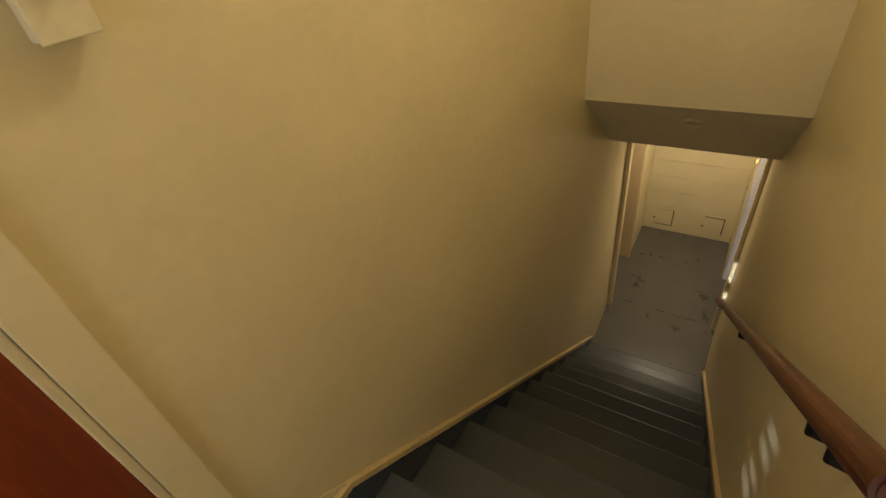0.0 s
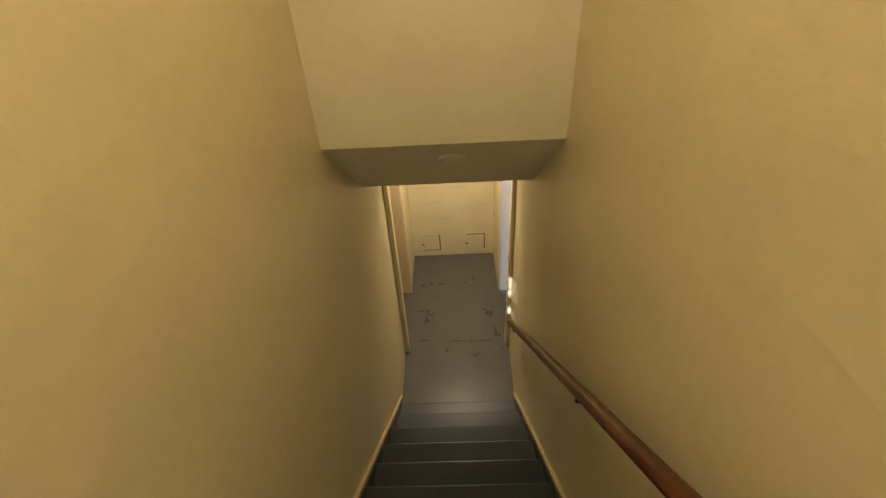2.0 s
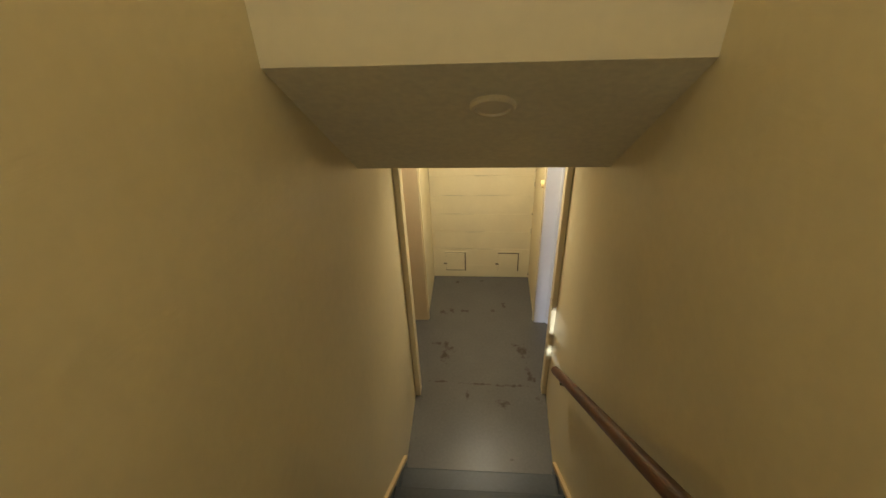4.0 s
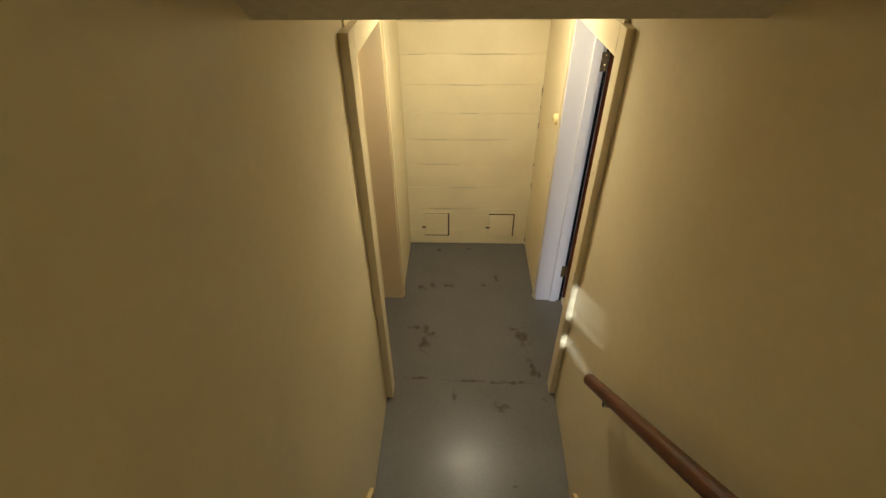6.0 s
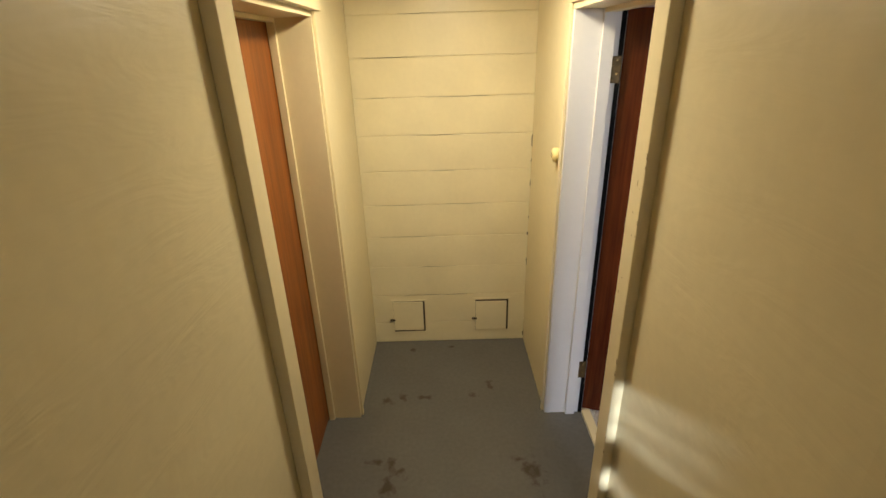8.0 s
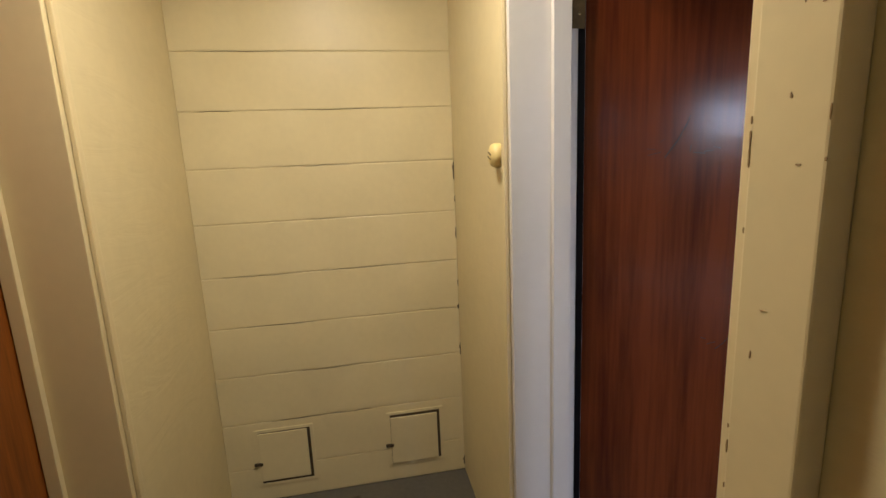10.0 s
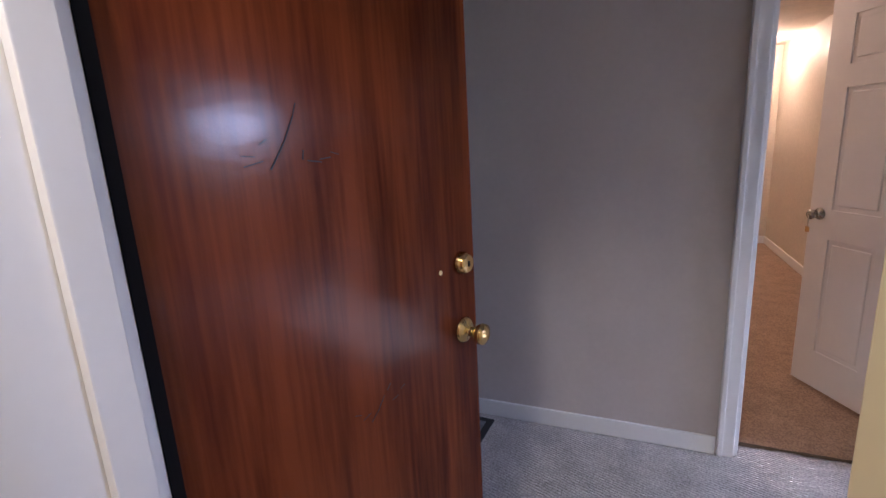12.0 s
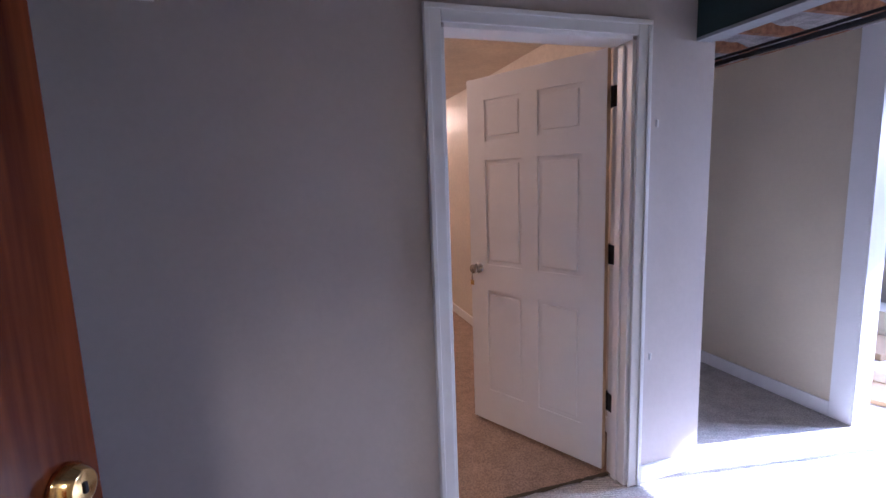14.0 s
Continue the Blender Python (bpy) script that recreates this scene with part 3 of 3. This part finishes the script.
part("side_board", blocks(((0.001, 0.0, 0.0), (0.020, 0.065, THEAD - UP + 0.065)), bevel=0.003), M_wall, tc_ob)
part("edge_strip", blocks(((-0.02, -0.016, 0.0), (0.012, -0.001, THEAD - UP)), bevel=0.003), M_trim, tc_ob)
part("side_board", blocks(((0.001, TY0 - TY1 - 0.065, 0.0), (0.020, TY0 - TY1, THEAD - UP + 0.065)), bevel=0.003), M_wall, tc_ob)
part("head_board", blocks(((0.001, TY0 - TY1, THEAD - UP), (0.020, 0.0, THEAD - UP + 0.065)), bevel=0.003), M_wall, tc_ob)

# smoke detector on the sloping ceiling
sl = Vector((0, 0.647, -0.529)).normalized()
down = Vector((0, -0.529, -0.647)).normalized()
det = thing("smoke_detector", (0.222, -0.765, 2.787 - (0.937 - 0.765) * 0.8176), "round cream disc cover on the sloping ceiling", "cover plate")
part("rim", turned((0, 0, 0), down, [(0.062, -0.004), (0.062, 0.008), (0.056, 0.014), (0.047, 0.014), (0.045, 0.008)], 32), M_trim, det, smooth=False)
part("plate", turned((0, 0, 0), down, [(0.0445, -0.004), (0.0445, 0.006), (0.02, 0.007)], 32), mat("darker_cover", (0.40, 0.34, 0.23), 0.5), det, "darker centre disc")

# lamp bases on the ceilings, both out of view; the upper one is added
added_upper_lamp = thing("unseen_ceiling_lamp", (0.22, -2.25, TOP - 0.002), "unseen round lamp added to brighten the stairs", "lamp")
part("base", turned((0, 0, 0), (0, 0, -1), [(0.07, 0), (0.07, 0.02), (0.04, 0.05), (0.035, 0.12)]), M_switch, added_upper_lamp)
lamp = thing("unseen_ceiling_lamp", (0.23, 1.06, 2.257), "small round warm ceiling lamp", "lamp")
part("base", turned((0, 0, 0), (0, 0, -1), [(0.06, 0), (0.06, 0.015), (0.035, 0.03), (0.03, 0.05)]), M_switch, lamp)

# ---- room beyond the open door ----
XE, XE2 = 2.61, 2.73              # wall with the white door
WY0, WY1, WH = -0.555, 0.296, 2.012  # its opening
PE = -0.965                       # its free end
RZ = 2.32                         # undersides of the joists
structure("carpet_floor", blocks(((0.8855, -4.0, -0.12), (XE2 - 0.02, 2.4, -0.002)), ((XE2 - 0.02, -4.0, -0.12), (4.6, -0.86, -0.002))), M_carpet, "grey ribbed carpet, bright where the sun falls", "floor")
VY0, VY1, VZ0, VZ1 = 1.203, 1.62, 2.025, 2.30
structure("wall_room", blocks(
    ((XE, PE, -0.1), (XE2, WY0, 2.5)), ((XE, WY0, WH), (XE2, WY1, 2.5)), ((XE, WY1, -0.1), (XE2, VY0, 2.5)),
    ((XE, VY0, -0.1), (XE2, VY1, VZ0)), ((XE, VY0, VZ1), (XE2, VY1, 2.5)), ((XE, VY1, -0.1), (XE2, 2.4, 2.5))),
    M_greige, "greige painted wall with a white panelled door", "wall")
structure("wall_room_north", blocks(((RO, 2.3, -0.1), (XE, 2.42, 2.5))), M_greige, "greige wall at the end of the room", "wall")
RW = (1.48, 2.60, 1.00, 2.10)
structure("wall_room_south", blocks(
    ((RO, -4.12, -0.1), (RW[0], -4.0, 2.5)), ((RW[0], -4.12, -0.1), (RW[1], -4.0, RW[2])), ((RW[0], -4.12, RW[3]), (RW[1], -4.0, 2.5)),
    ((RW[1], -4.12, -0.1), (4.7, -4.0, 2.5))), M_greige, "greige wall with the daylight window", "wall")
win = thing("window_3", ((RW[0] + RW[1]) / 2, -4.06, RW[2]), "wide low basement window letting in the sun", "window", kind="structure")
hw, hh = (RW[1] - RW[0]) / 2, RW[3] - RW[2]
for lo, hi in (((-hw, -0.03, 0), (hw, 0.03, 0.03)), ((-hw, -0.03, hh - 0.03), (hw, 0.03, hh)), ((-hw, -0.03, 0.03), (-hw + 0.03, 0.03, hh - 0.03)), ((hw - 0.03, -0.03, 0.03), (hw, 0.03, hh - 0.03)), ((-0.015, -0.03, 0.03), (0.015, 0.03, hh - 0.03))):
    part("window_frame", blocks((lo, hi)), M_white, win)
for a, b in ((-hw + 0.03, -0.015), (0.015, hw - 0.03)):
    pane = part("pane", blocks(((a, -0.003, 0.03), (b, 0.003, hh - 0.03))), M_glass, win)
    pane.visible_shadow = False
structure("wall_partition", blocks(((XE + 0.002, -2.18, -0.1), (4.6, -2.07, 2.17))), M_beige, "greige partition wall in the side bay", "wall")
structure("wall_partition_end", blocks(((XE - 0.012, -2.19, -0.1), (XE, -2.06, 2.17)), bevel=0.002), M_white, "white painted end board of the partition", "trim")
structure("wall_partition_corner", blocks(((XE + 0.0005, -2.0695, 0.0), (XE + 0.115, -2.060, 2.17)), bevel=0.002), M_white, "white painted corner board of the partition", "trim")
structure("wall_bay_east", blocks(((4.6, -4.0, -0.1), (4.72, -0.86, 2.5))), M_greige, "greige wall closing the side bay", "wall")
structure("wall_bay_north", blocks(((XE2, -0.86, -0.1), (4.72, -0.80, 2.5))), M_greige, "greige wall between bay and bedroom", "wall")

# skirtings
for name, spans in (
        ("baseboard_room", [((XE - 0.014, WY1 + 0.068, 0), (XE - 0.001, 2.3, 0.085))]),
        ("baseboard_bay", [((XE + 0.116, -2.069, 0), (4.6, -2.056, 0.09))]),
        ("baseboard_pier", [((XE - 0.014, PE, 0), (XE - 0.001, WY0 - 0.068, 0.085))])):
    structure(name, blocks(*spans, bevel=0.004), M_white, "white painted skirting board", "baseboard")

# casing of the white door
wc = thing("trim_white_door", (XE, (WY0 + WY1) / 2, 0), "white moulded casing round the panelled door", "door casing", kind="structure")
hy = (WY1 - WY0) / 2
for s in (-1, 1):
    a, b = sorted((s * (hy - 0.004), s * (hy + 0.062)))
    part("side_board", blocks(((-0.016, a, 0), (-0.001, b, WH + 0.058)), bevel=0.003), M_white, wc)
    a, b = sorted((s * (hy + 0.040), s * (hy + 0.060)))
    part("bead", blocks(((-0.024, a, 0), (-0.0165, b, WH + 0.036)), bevel=0.003), M_white, wc)
    a, b = sorted((s * (hy - 0.001), s * (hy - 0.019)))
    part("jamb", blocks(((0.0005, a, 0), (0.125, b, WH - 0.018)), bevel=0.002), M_white, wc)
    a, b = sorted((s * (hy - 0.0195), s * (hy - 0.031)))
    part("door_stop", blocks(((0.045, a, 0), (0.08, b, WH - 0.031)), bevel=0.002), M_white, wc)
for z in (0.366, 1.086, 1.790):
    part("hinge_leaf", blocks(((0.082, -hy + 0.0192, z - 0.045), (0.124, -hy + 0.022, z + 0.045))), M_black, wc, "black hinge leaf")
part("head_board", blocks(((-0.016, -hy + 0.005, WH - 0.004), (-0.001, hy - 0.005, WH + 0.058)), bevel=0.003), M_white, wc)
part("bead", blocks(((-0.024, -hy - 0.06, WH + 0.036), (-0.0165, hy + 0.06, WH + 0.056)), bevel=0.003), M_white, wc)
part("head_jamb", blocks(((0.0005, -hy + 0.019, WH - 0.018), (0.125, hy - 0.019, WH - 0.001)), bevel=0.002), M_white, wc)

# white six-panel door: x along the door from the hinge, y through it (the seen face is y = 0 side)
WD = 0.822
wd = thing("door_4", (2.742, WY0 + 0.024, 0.022), "white six-panel door standing ajar with black hinges", "door", kind="structure")
wd.rotation_euler = (0, 0, math.atan2(0.395, 0.758))
bpy.context.view_layer.update()
H = 1.97
part("core", blocks(((0.0, 0.007, 0.0), (WD, 0.028, H))), M_white, wd)
rails = [(0.0, 0.20), (0.80, 0.95), (1.53, 1.635), (1.85, H)]
stiles = [(0.0, 0.115), (0.36, 0.455), (0.70, WD)]
bm = bmesh.new()
for side in ((0.0, 0.0072), (0.0278, 0.035)):
    for x0, x1 in stiles:
        box(bm, (x0, side[0], 0), (x1, side[1], H), bevel=0.0015)
    for z0, z1 in rails:
        for (xa, xb), (xc, xd) in zip(stiles, stiles[1:]):
            box(bm, (xb - 0.002, side[0] + 0.0003, z0), (xc + 0.002, side[1], z1), bevel=0.0015)
part("frame", bm, M_white, wd)
for (xa, xb), (xc, xd) in zip(stiles, stiles[1:]):
    for (za, zb), (zc, zd) in zip(rails, rails[1:]):
        part("panel", blocks(((xb + 0.022, 0.002, zb + 0.022), (xc - 0.022, 0.033, zc - 0.022)), bevel=0.006), M_white, wd)
# pale tan paints in the bedroom light showing through the hinge gap
part("lit_gap_strip", blocks(((-0.0012, 0.002, 0.0), (-0.0002, 0.033, H))), mat("lit_gap_tan", (0.60, 0.42, 0.25), 0.7), wd, "tan strip standing for the warm light in the hinge gap")
for z in (0.346, 1.066, 1.768):
    hg = part("hinge", blocks(((-0.030, -0.004, z - 0.045), (-0.0015, 0.004, z + 0.045)), bevel=0.002), M_black, wd)
    part("pin", rod((-0.004, -0.006, z - 0.048), (-0.004, -0.006, z + 0.048), 0.006, seg=12), M_black, hg)
PROFILE = [(0.030, 0), (0.030, 0.005), (0.011, 0.010), (0.011, 0.03), (0.024, 0.04), (0.026, 0.052), (0.018, 0.06)]
part("door_knob", turned((WD - 0.062, -0.0005, 0.925), (0, -1, 0), PROFILE, 24), M_chrome, wd, "dull nickel knob", True)
kn = part("door_knob", turned((WD - 0.062, 0.0355, 0.925), (0, 1, 0), PROFILE, 24), M_chrome, wd, "dull nickel knob", True)
part("key", blocks(((WD - 0.066, 0.096, 0.865), (WD - 0.058, 0.0985, 0.925)), bevel=0.001), M_chrome, kn)
part("key_tag", blocks(((WD - 0.074, 0.0955, 0.835), (WD - 0.050, 0.0985, 0.864)), bevel=0.001), M_brass, kn)

# vent opening high in the wall
vent = thing("wall_vent", (XE, (VY0 + VY1) / 2, VZ0), "dark open duct with a pale metal rim", "vent", kind="structure")
vh, vy = VZ1 - VZ0, (VY1 - VY0) / 2
for lo, hi in (((0.0, -vy, 0), (0.11, -vy + 0.003, vh)), ((0.0, vy - 0.003, 0), (0.11, vy, vh)), ((0.0, -vy, 0), (0.11, vy, 0.003)), ((0.108, -vy, 0), (0.119, vy, vh))):
    part("duct_side", blocks((lo, hi)), M_teal, vent)
for lo, hi in (((-0.006, -vy - 0.014, -0.014), (-0.0005, -vy, vh)), ((-0.006, vy, -0.014), (-0.0005, vy + 0.014, vh)), ((-0.006, -vy, -0.014), (-0.0005, vy, 0.0))):
    part("rim", blocks((lo, hi), bevel=0.001), M_white, vent)

# steel beam under the joists
beam = thing("steel_beam", (XE, -0.905, 2.003), "dark teal painted steel beam", "beam", kind="structure")
part("lower_flange", blocks(((RO - XE + 0.001, -0.045, 0.0), (-0.0005, 0.045, 0.014)), bevel=0.002), mat("grey_flange", (0.30, 0.31, 0.32), 0.5), beam)
part("web", blocks(((RO - XE + 0.001, -0.03, 0.0145), (-0.0005, 0.0445, RZ - 2.003 - 0.004))), M_teal, beam)

# joists and foil-faced insulation
bm = bmesh.new()
for k in range(10):
    x = RO + 0.03 + 0.405 * k
    box(bm, (x, -4.0, RZ), (x + 0.04, 2.4 if x < XE2 - 0.05 else -0.86, RZ + 0.16))
structure("ceiling_joists", bm, M_joist, "bare orange-brown timber joists", "ceiling")
bm = bmesh.new()
xs = [RO + i * (4.6 - RO) / 60 for i in range(61)]
ys = [-4.0 + j * 6.4 / 110 for j in range(111)]
grid = [[bm.verts.new((x, y, RZ + 0.06 + 0.055 * noise.noise((x * 3.1, y * 2.3, 0.7)) + 0.02 * noise.noise((x * 11, y * 9, 3)))) for y in ys] for x in xs]
for p, q in zip(grid, grid[1:]):
    for j in range(110):
        bm.faces.new((p[j], p[j + 1], q[j + 1], q[j]))
structure("ceiling_insulation", bm, M_foil, "sagging grey insulation between the joists", "ceiling")
# unseen cover added so no sun leaks into the rooms from above
structure("ceiling_deck", blocks(((RO, -4.12, RZ + 0.2), (7.4, 2.5, RZ + 0.3))), M_joist, "unseen timber deck above the joists, shutting out the sun", "ceiling")

# black pipes along the partition
for dz, r, m in ((0.03, 0.016, M_rubber), (0.062, 0.010, M_rubber), (0.012, 0.006, M_chrome)):
    p = solid("pipe", rod((2.0, -2.045, 2.165 + dz), (4.6, -2.045, 2.165 + dz), r, seg=14), m)
    tagged(p, "thin dark pipe running along the partition top", "pipe", "pipes on the partition")

# mat, outlet
rug = thing("door_mat", (2.355, 1.645, 0.0), "grey ribbed mat with a black border on the carpet", "mat")
rug.rotation_euler = (0, 0, radians(-3))
bpy.context.view_layer.update()
part("mat_surface", blocks(((-0.19, -0.25, 0.0), (0.18, 0.40, 0.009))), M_mat, rug)
for lo, hi in (((-0.24, -0.285, 0), (0.215, -0.25, 0.006)), ((-0.24, 0.40, 0), (0.215, 0.435, 0.006)), ((-0.24, -0.25, 0), (-0.19, 0.40, 0.006)), ((0.18, -0.25, 0), (0.215, 0.40, 0.006))):
    part("border", blocks((lo, hi), bevel=0.002), M_rubber, rug)
out = thing("outlet", (XE, 1.55, 0.385), "white wall outlet with cover plate", "outlet")
part("plate", blocks(((-0.006, -0.038, -0.058), (-0.0005, 0.038, 0.058)), bevel=0.002), M_white, out)
for dz in (-0.024, 0.024):
    part("socket", blocks(((-0.0075, -0.017, dz - 0.014), (-0.0062, 0.017, dz + 0.014))), M_switch, out)

for z in (0.62, 1.66):
    tagged(solid("wall_clip", blocks(((XE - 0.009, -0.669, z - 0.016), (XE - 0.0005, -0.658, z + 0.016)), bevel=0.003), M_white), "small white plastic clip on the greige wall", "clip", "clips on the wall")

# boards and boxes lying in the bay
for x, y, z, sx, sy, sz, turn, m, nm, lb in (
        (3.05, -3.00, 0.0, 0.7, 0.5, 0.10, 12, M_board, "foam_board", "pale flat board lying on the carpet"),
        (3.25, -3.25, 0.102, 0.6, 0.5, 0.05, -8, M_brownboard, "cardboard_sheet", "brown cardboard sheet on a pale board"),
        (3.45, -3.55, 0.0, 0.5, 0.3, 0.34, 5, M_board, "carton", "pale carton on the carpet"),
        (2.80, -2.62, 0.0, 0.5, 0.35, 0.03, 20, M_brownboard, "cardboard_sheet", "brown cardboard sheet lying on the carpet")):
    ob = solid(nm, blocks(((-sx / 2, -sy / 2, 0), (sx / 2, sy / 2, sz)), bevel=0.006), m)
    ob.matrix_world = pose(x, y, z, 0, 0, turn)
    tagged(ob, lb, "board" if sz < 0.2 else "box")

# ---- bedroom behind the white door ----
structure("bedroom_floor", blocks(((XE2 - 0.019, -0.79, -0.12), (7.25, 2.4, -0.003))), M_tan, "tan carpet in warm lamplight", "floor")
M_warm = mat("warm_wall_paint", (0.62, 0.55, 0.46), 0.55, var=0.04, bump=0.05)
structure("wall_bedroom_south", blocks(((4.72, -0.86, -0.1), (7.3, -0.77, 2.5)), ((XE2, -0.799, -0.1), (4.72, -0.77, 2.5))), M_warm, "warm beige bedroom wall", "wall")
structure("wall_bedroom_east", blocks(((7.22, -0.77, -0.1), (7.35, 2.4, 2.5))), M_warm, "warm beige bedroom end wall", "wall")
structure("wall_bedroom_north", blocks(((XE2, 2.3, -0.1), (7.22, 2.42, 2.5))), M_warm, "warm beige bedroom wall", "wall")
structure("bedroom_ceiling", blocks(((XE2, -0.77, 2.30), (7.22, 2.3, 2.40))), mat("warm_ceiling_paint", (0.74, 0.68, 0.60), 0.8), "smooth pale bedroom ceiling", "ceiling")
structure("baseboard_bedroom", blocks(((XE2 + 0.01, -0.769, 0), (7.22, -0.756, 0.09)), ((7.206, -0.756, 0), (7.219, 2.3, 0.09)), bevel=0.004), M_white, "white skirting board of the bedroom", "baseboard")
# the second fitting is an unseen addition that goes with the fill bulb
for x, y in ((6.66, -0.48), (4.30, 0.80)):
    cl = thing("recessed_light", (x, y, 2.299), "round recessed ceiling light, switched on", "ceiling light", "recessed lights")
    part("trim_ring", turned((0, 0, 0), (0, 0, -1), [(0.085, 0), (0.085, 0.006), (0.066, 0.008)], 28), M_white, cl)
    part("lens", turned((0, 0, -0.0085), (0, 0, -1), [(0.064, 0), (0.062, 0.003)], 28), M_glow, cl)

structure("ground", blocks(((-2000, -2000, -0.5), (2000, 2000, -0.3))), M_ground, "grass outside the house", "ground")

# ---- painted concrete blocks and hatches of the end wall ----
joints = [0.152 + 0.205 * k for k in range(-1, 12)]
HATCH = ((-0.18, 0.032), (0.362, 0.582))
meshes = {}


def block_piece(x0, x1, z0, z1):
    key = (round(x1 - x0, 3), round(z1 - z0, 3))
    if key not in meshes:
        bm = bmesh.new()
        h = key[1] / 2 - 0.0006
        prism(bm, [(0.006, -h), (-0.0042, -h), (-0.006, -h + 0.004), (-0.006, h - 0.004), (-0.0042, h), (0.006, h)], -key[0] / 2, key[0] / 2)
        bmesh.ops.recalc_face_normals(bm, faces=bm.faces)
        me = bpy.data.meshes.new("block")
        bm.to_mesh(me)
        bm.free()
        me.materials.append(M_block)
        meshes[key] = me
    ob = new("block", meshes[key])
    ob.parent = end_wall
    ob.location = ((x0 + x1) / 2, YB + 0.006 + random.uniform(-0.0004, 0.0004), (z0 + z1) / 2)


for k, (z0, z1) in enumerate(zip(joints, joints[1:])):
    z0, z1 = max(z0, 0.0), min(z1, 2.256)
    if z1 - z0 < 0.02:
        continue
    cuts = [XL + 0.001]
    x = XL + (0.10 if k % 2 else 0.30)
    while x < XR - 0.05:
        cuts.append(x)
        x += 0.405
    cuts.append(XR - 0.001)
    for a, b in zip(cuts, cuts[1:]):
        block_piece(a, b, z0, z1)
for a, b in HATCH:
    h = thing("wall_hatch", ((a + b) / 2, YB, 0.083), "small cream painted hatch with a latch in the block wall", "hatch", "hatches in the block wall")
    w = (b - a) / 2
    part("surround", blocks(((-w - 0.012, -0.004, -0.012), (-w + 0.002, 0.004, 0.242)), ((w - 0.002, -0.004, -0.012), (w + 0.012, 0.004, 0.242)),
                            ((-w + 0.002, -0.004, 0.230), (w - 0.002, 0.004, 0.242)), ((-w + 0.002, -0.004, -0.012), (w - 0.002, 0.004, 0.0))), M_block, h)
    part("gap", blocks(((-w + 0.002, -0.003, 0.0), (w - 0.002, 0.003, 0.230))), M_dark, h)
    low, high = (0.012, 0.226) if a < 0 else (0.003, 0.218)
    part("flap", blocks(((-w + 0.003, -0.009, low), (w - 0.014, -0.002, high)), bevel=0.002), M_block, h)
    part("latch", blocks(((-w - 0.022, -0.012, 0.085), (-w + 0.012, -0.004, 0.098)), bevel=0.002), M_dark, h)
# open hairline cracks along some of the bed joints, and worn paint in the corner
for k, z in enumerate(joints[2:11]):
    for _ in range(1 if k % 3 else 2):
        x0 = random.uniform(XL + 0.03, XR - 0.5)
        ln = random.uniform(0.12, 0.42)
        bm = bmesh.new()
        pts = [(x0 + ln * i / 8, z + random.uniform(-0.0018, 0.0018)) for i in range(9)]
        up = [bm.verts.new((x, YB - 0.0012, zz + 0.0007 * math.sin(math.pi * i / 8))) for i, (x, zz) in enumerate(pts)]
        dn_ = [bm.verts.new((x, YB - 0.0012, zz - 0.0010 * math.sin(math.pi * i / 8) - 0.0002)) for i, (x, zz) in enumerate(pts)]
        for i in range(8):
            bm.faces.new((up[i], up[i + 1], dn_[i + 1], dn_[i]))
        part("crack", bm, M_dark, end_wall)
for z, h, w in ((1.30, 0.075, 0.009), (1.21, 0.03, 0.005), (1.06, 0.05, 0.006), (0.86, 0.03, 0.005), (0.76, 0.02, 0.012), (0.55, 0.06, 0.006), (0.02, 0.05, 0.010)):
    bm = bmesh.new()
    steps = [(w * random.uniform(0.35, 1.0) * math.sin(math.pi * (i + 0.5) / 8), z + h * i / 7) for i in range(8)]
    inner = [bm.verts.new((XR - 0.001, YB - 0.0015, zz)) for _, zz in steps]
    outer = [bm.verts.new((XR - 0.001 - ww, YB - 0.0015, zz)) for ww, zz in steps]
    for i in range(7):
        bm.faces.new((inner[i], inner[i + 1], outer[i + 1], outer[i]))
    part("chipped_paint", bm, M_dark, end_wall)

# ragged dark edge where the two carpets meet in the white doorway
bm = bmesh.new()
row = [(WY0 + 0.03 + (WY1 - WY0 - 0.06) * i / 24, random.uniform(0.004, 0.016)) for i in range(25)]
near_v = [bm.verts.new((XE2 - 0.020 - w, y, 0.0015)) for y, w in row]
far_v = [bm.verts.new((XE2 - 0.012 + w * 0.5, y, 0.0015)) for y, w in row]
for i in range(24):
    bm.faces.new((near_v[i], near_v[i + 1], far_v[i + 1], far_v[i]))
structure("carpet_seam", bm, M_dark, "frayed dark seam between grey and tan carpet", "trim")
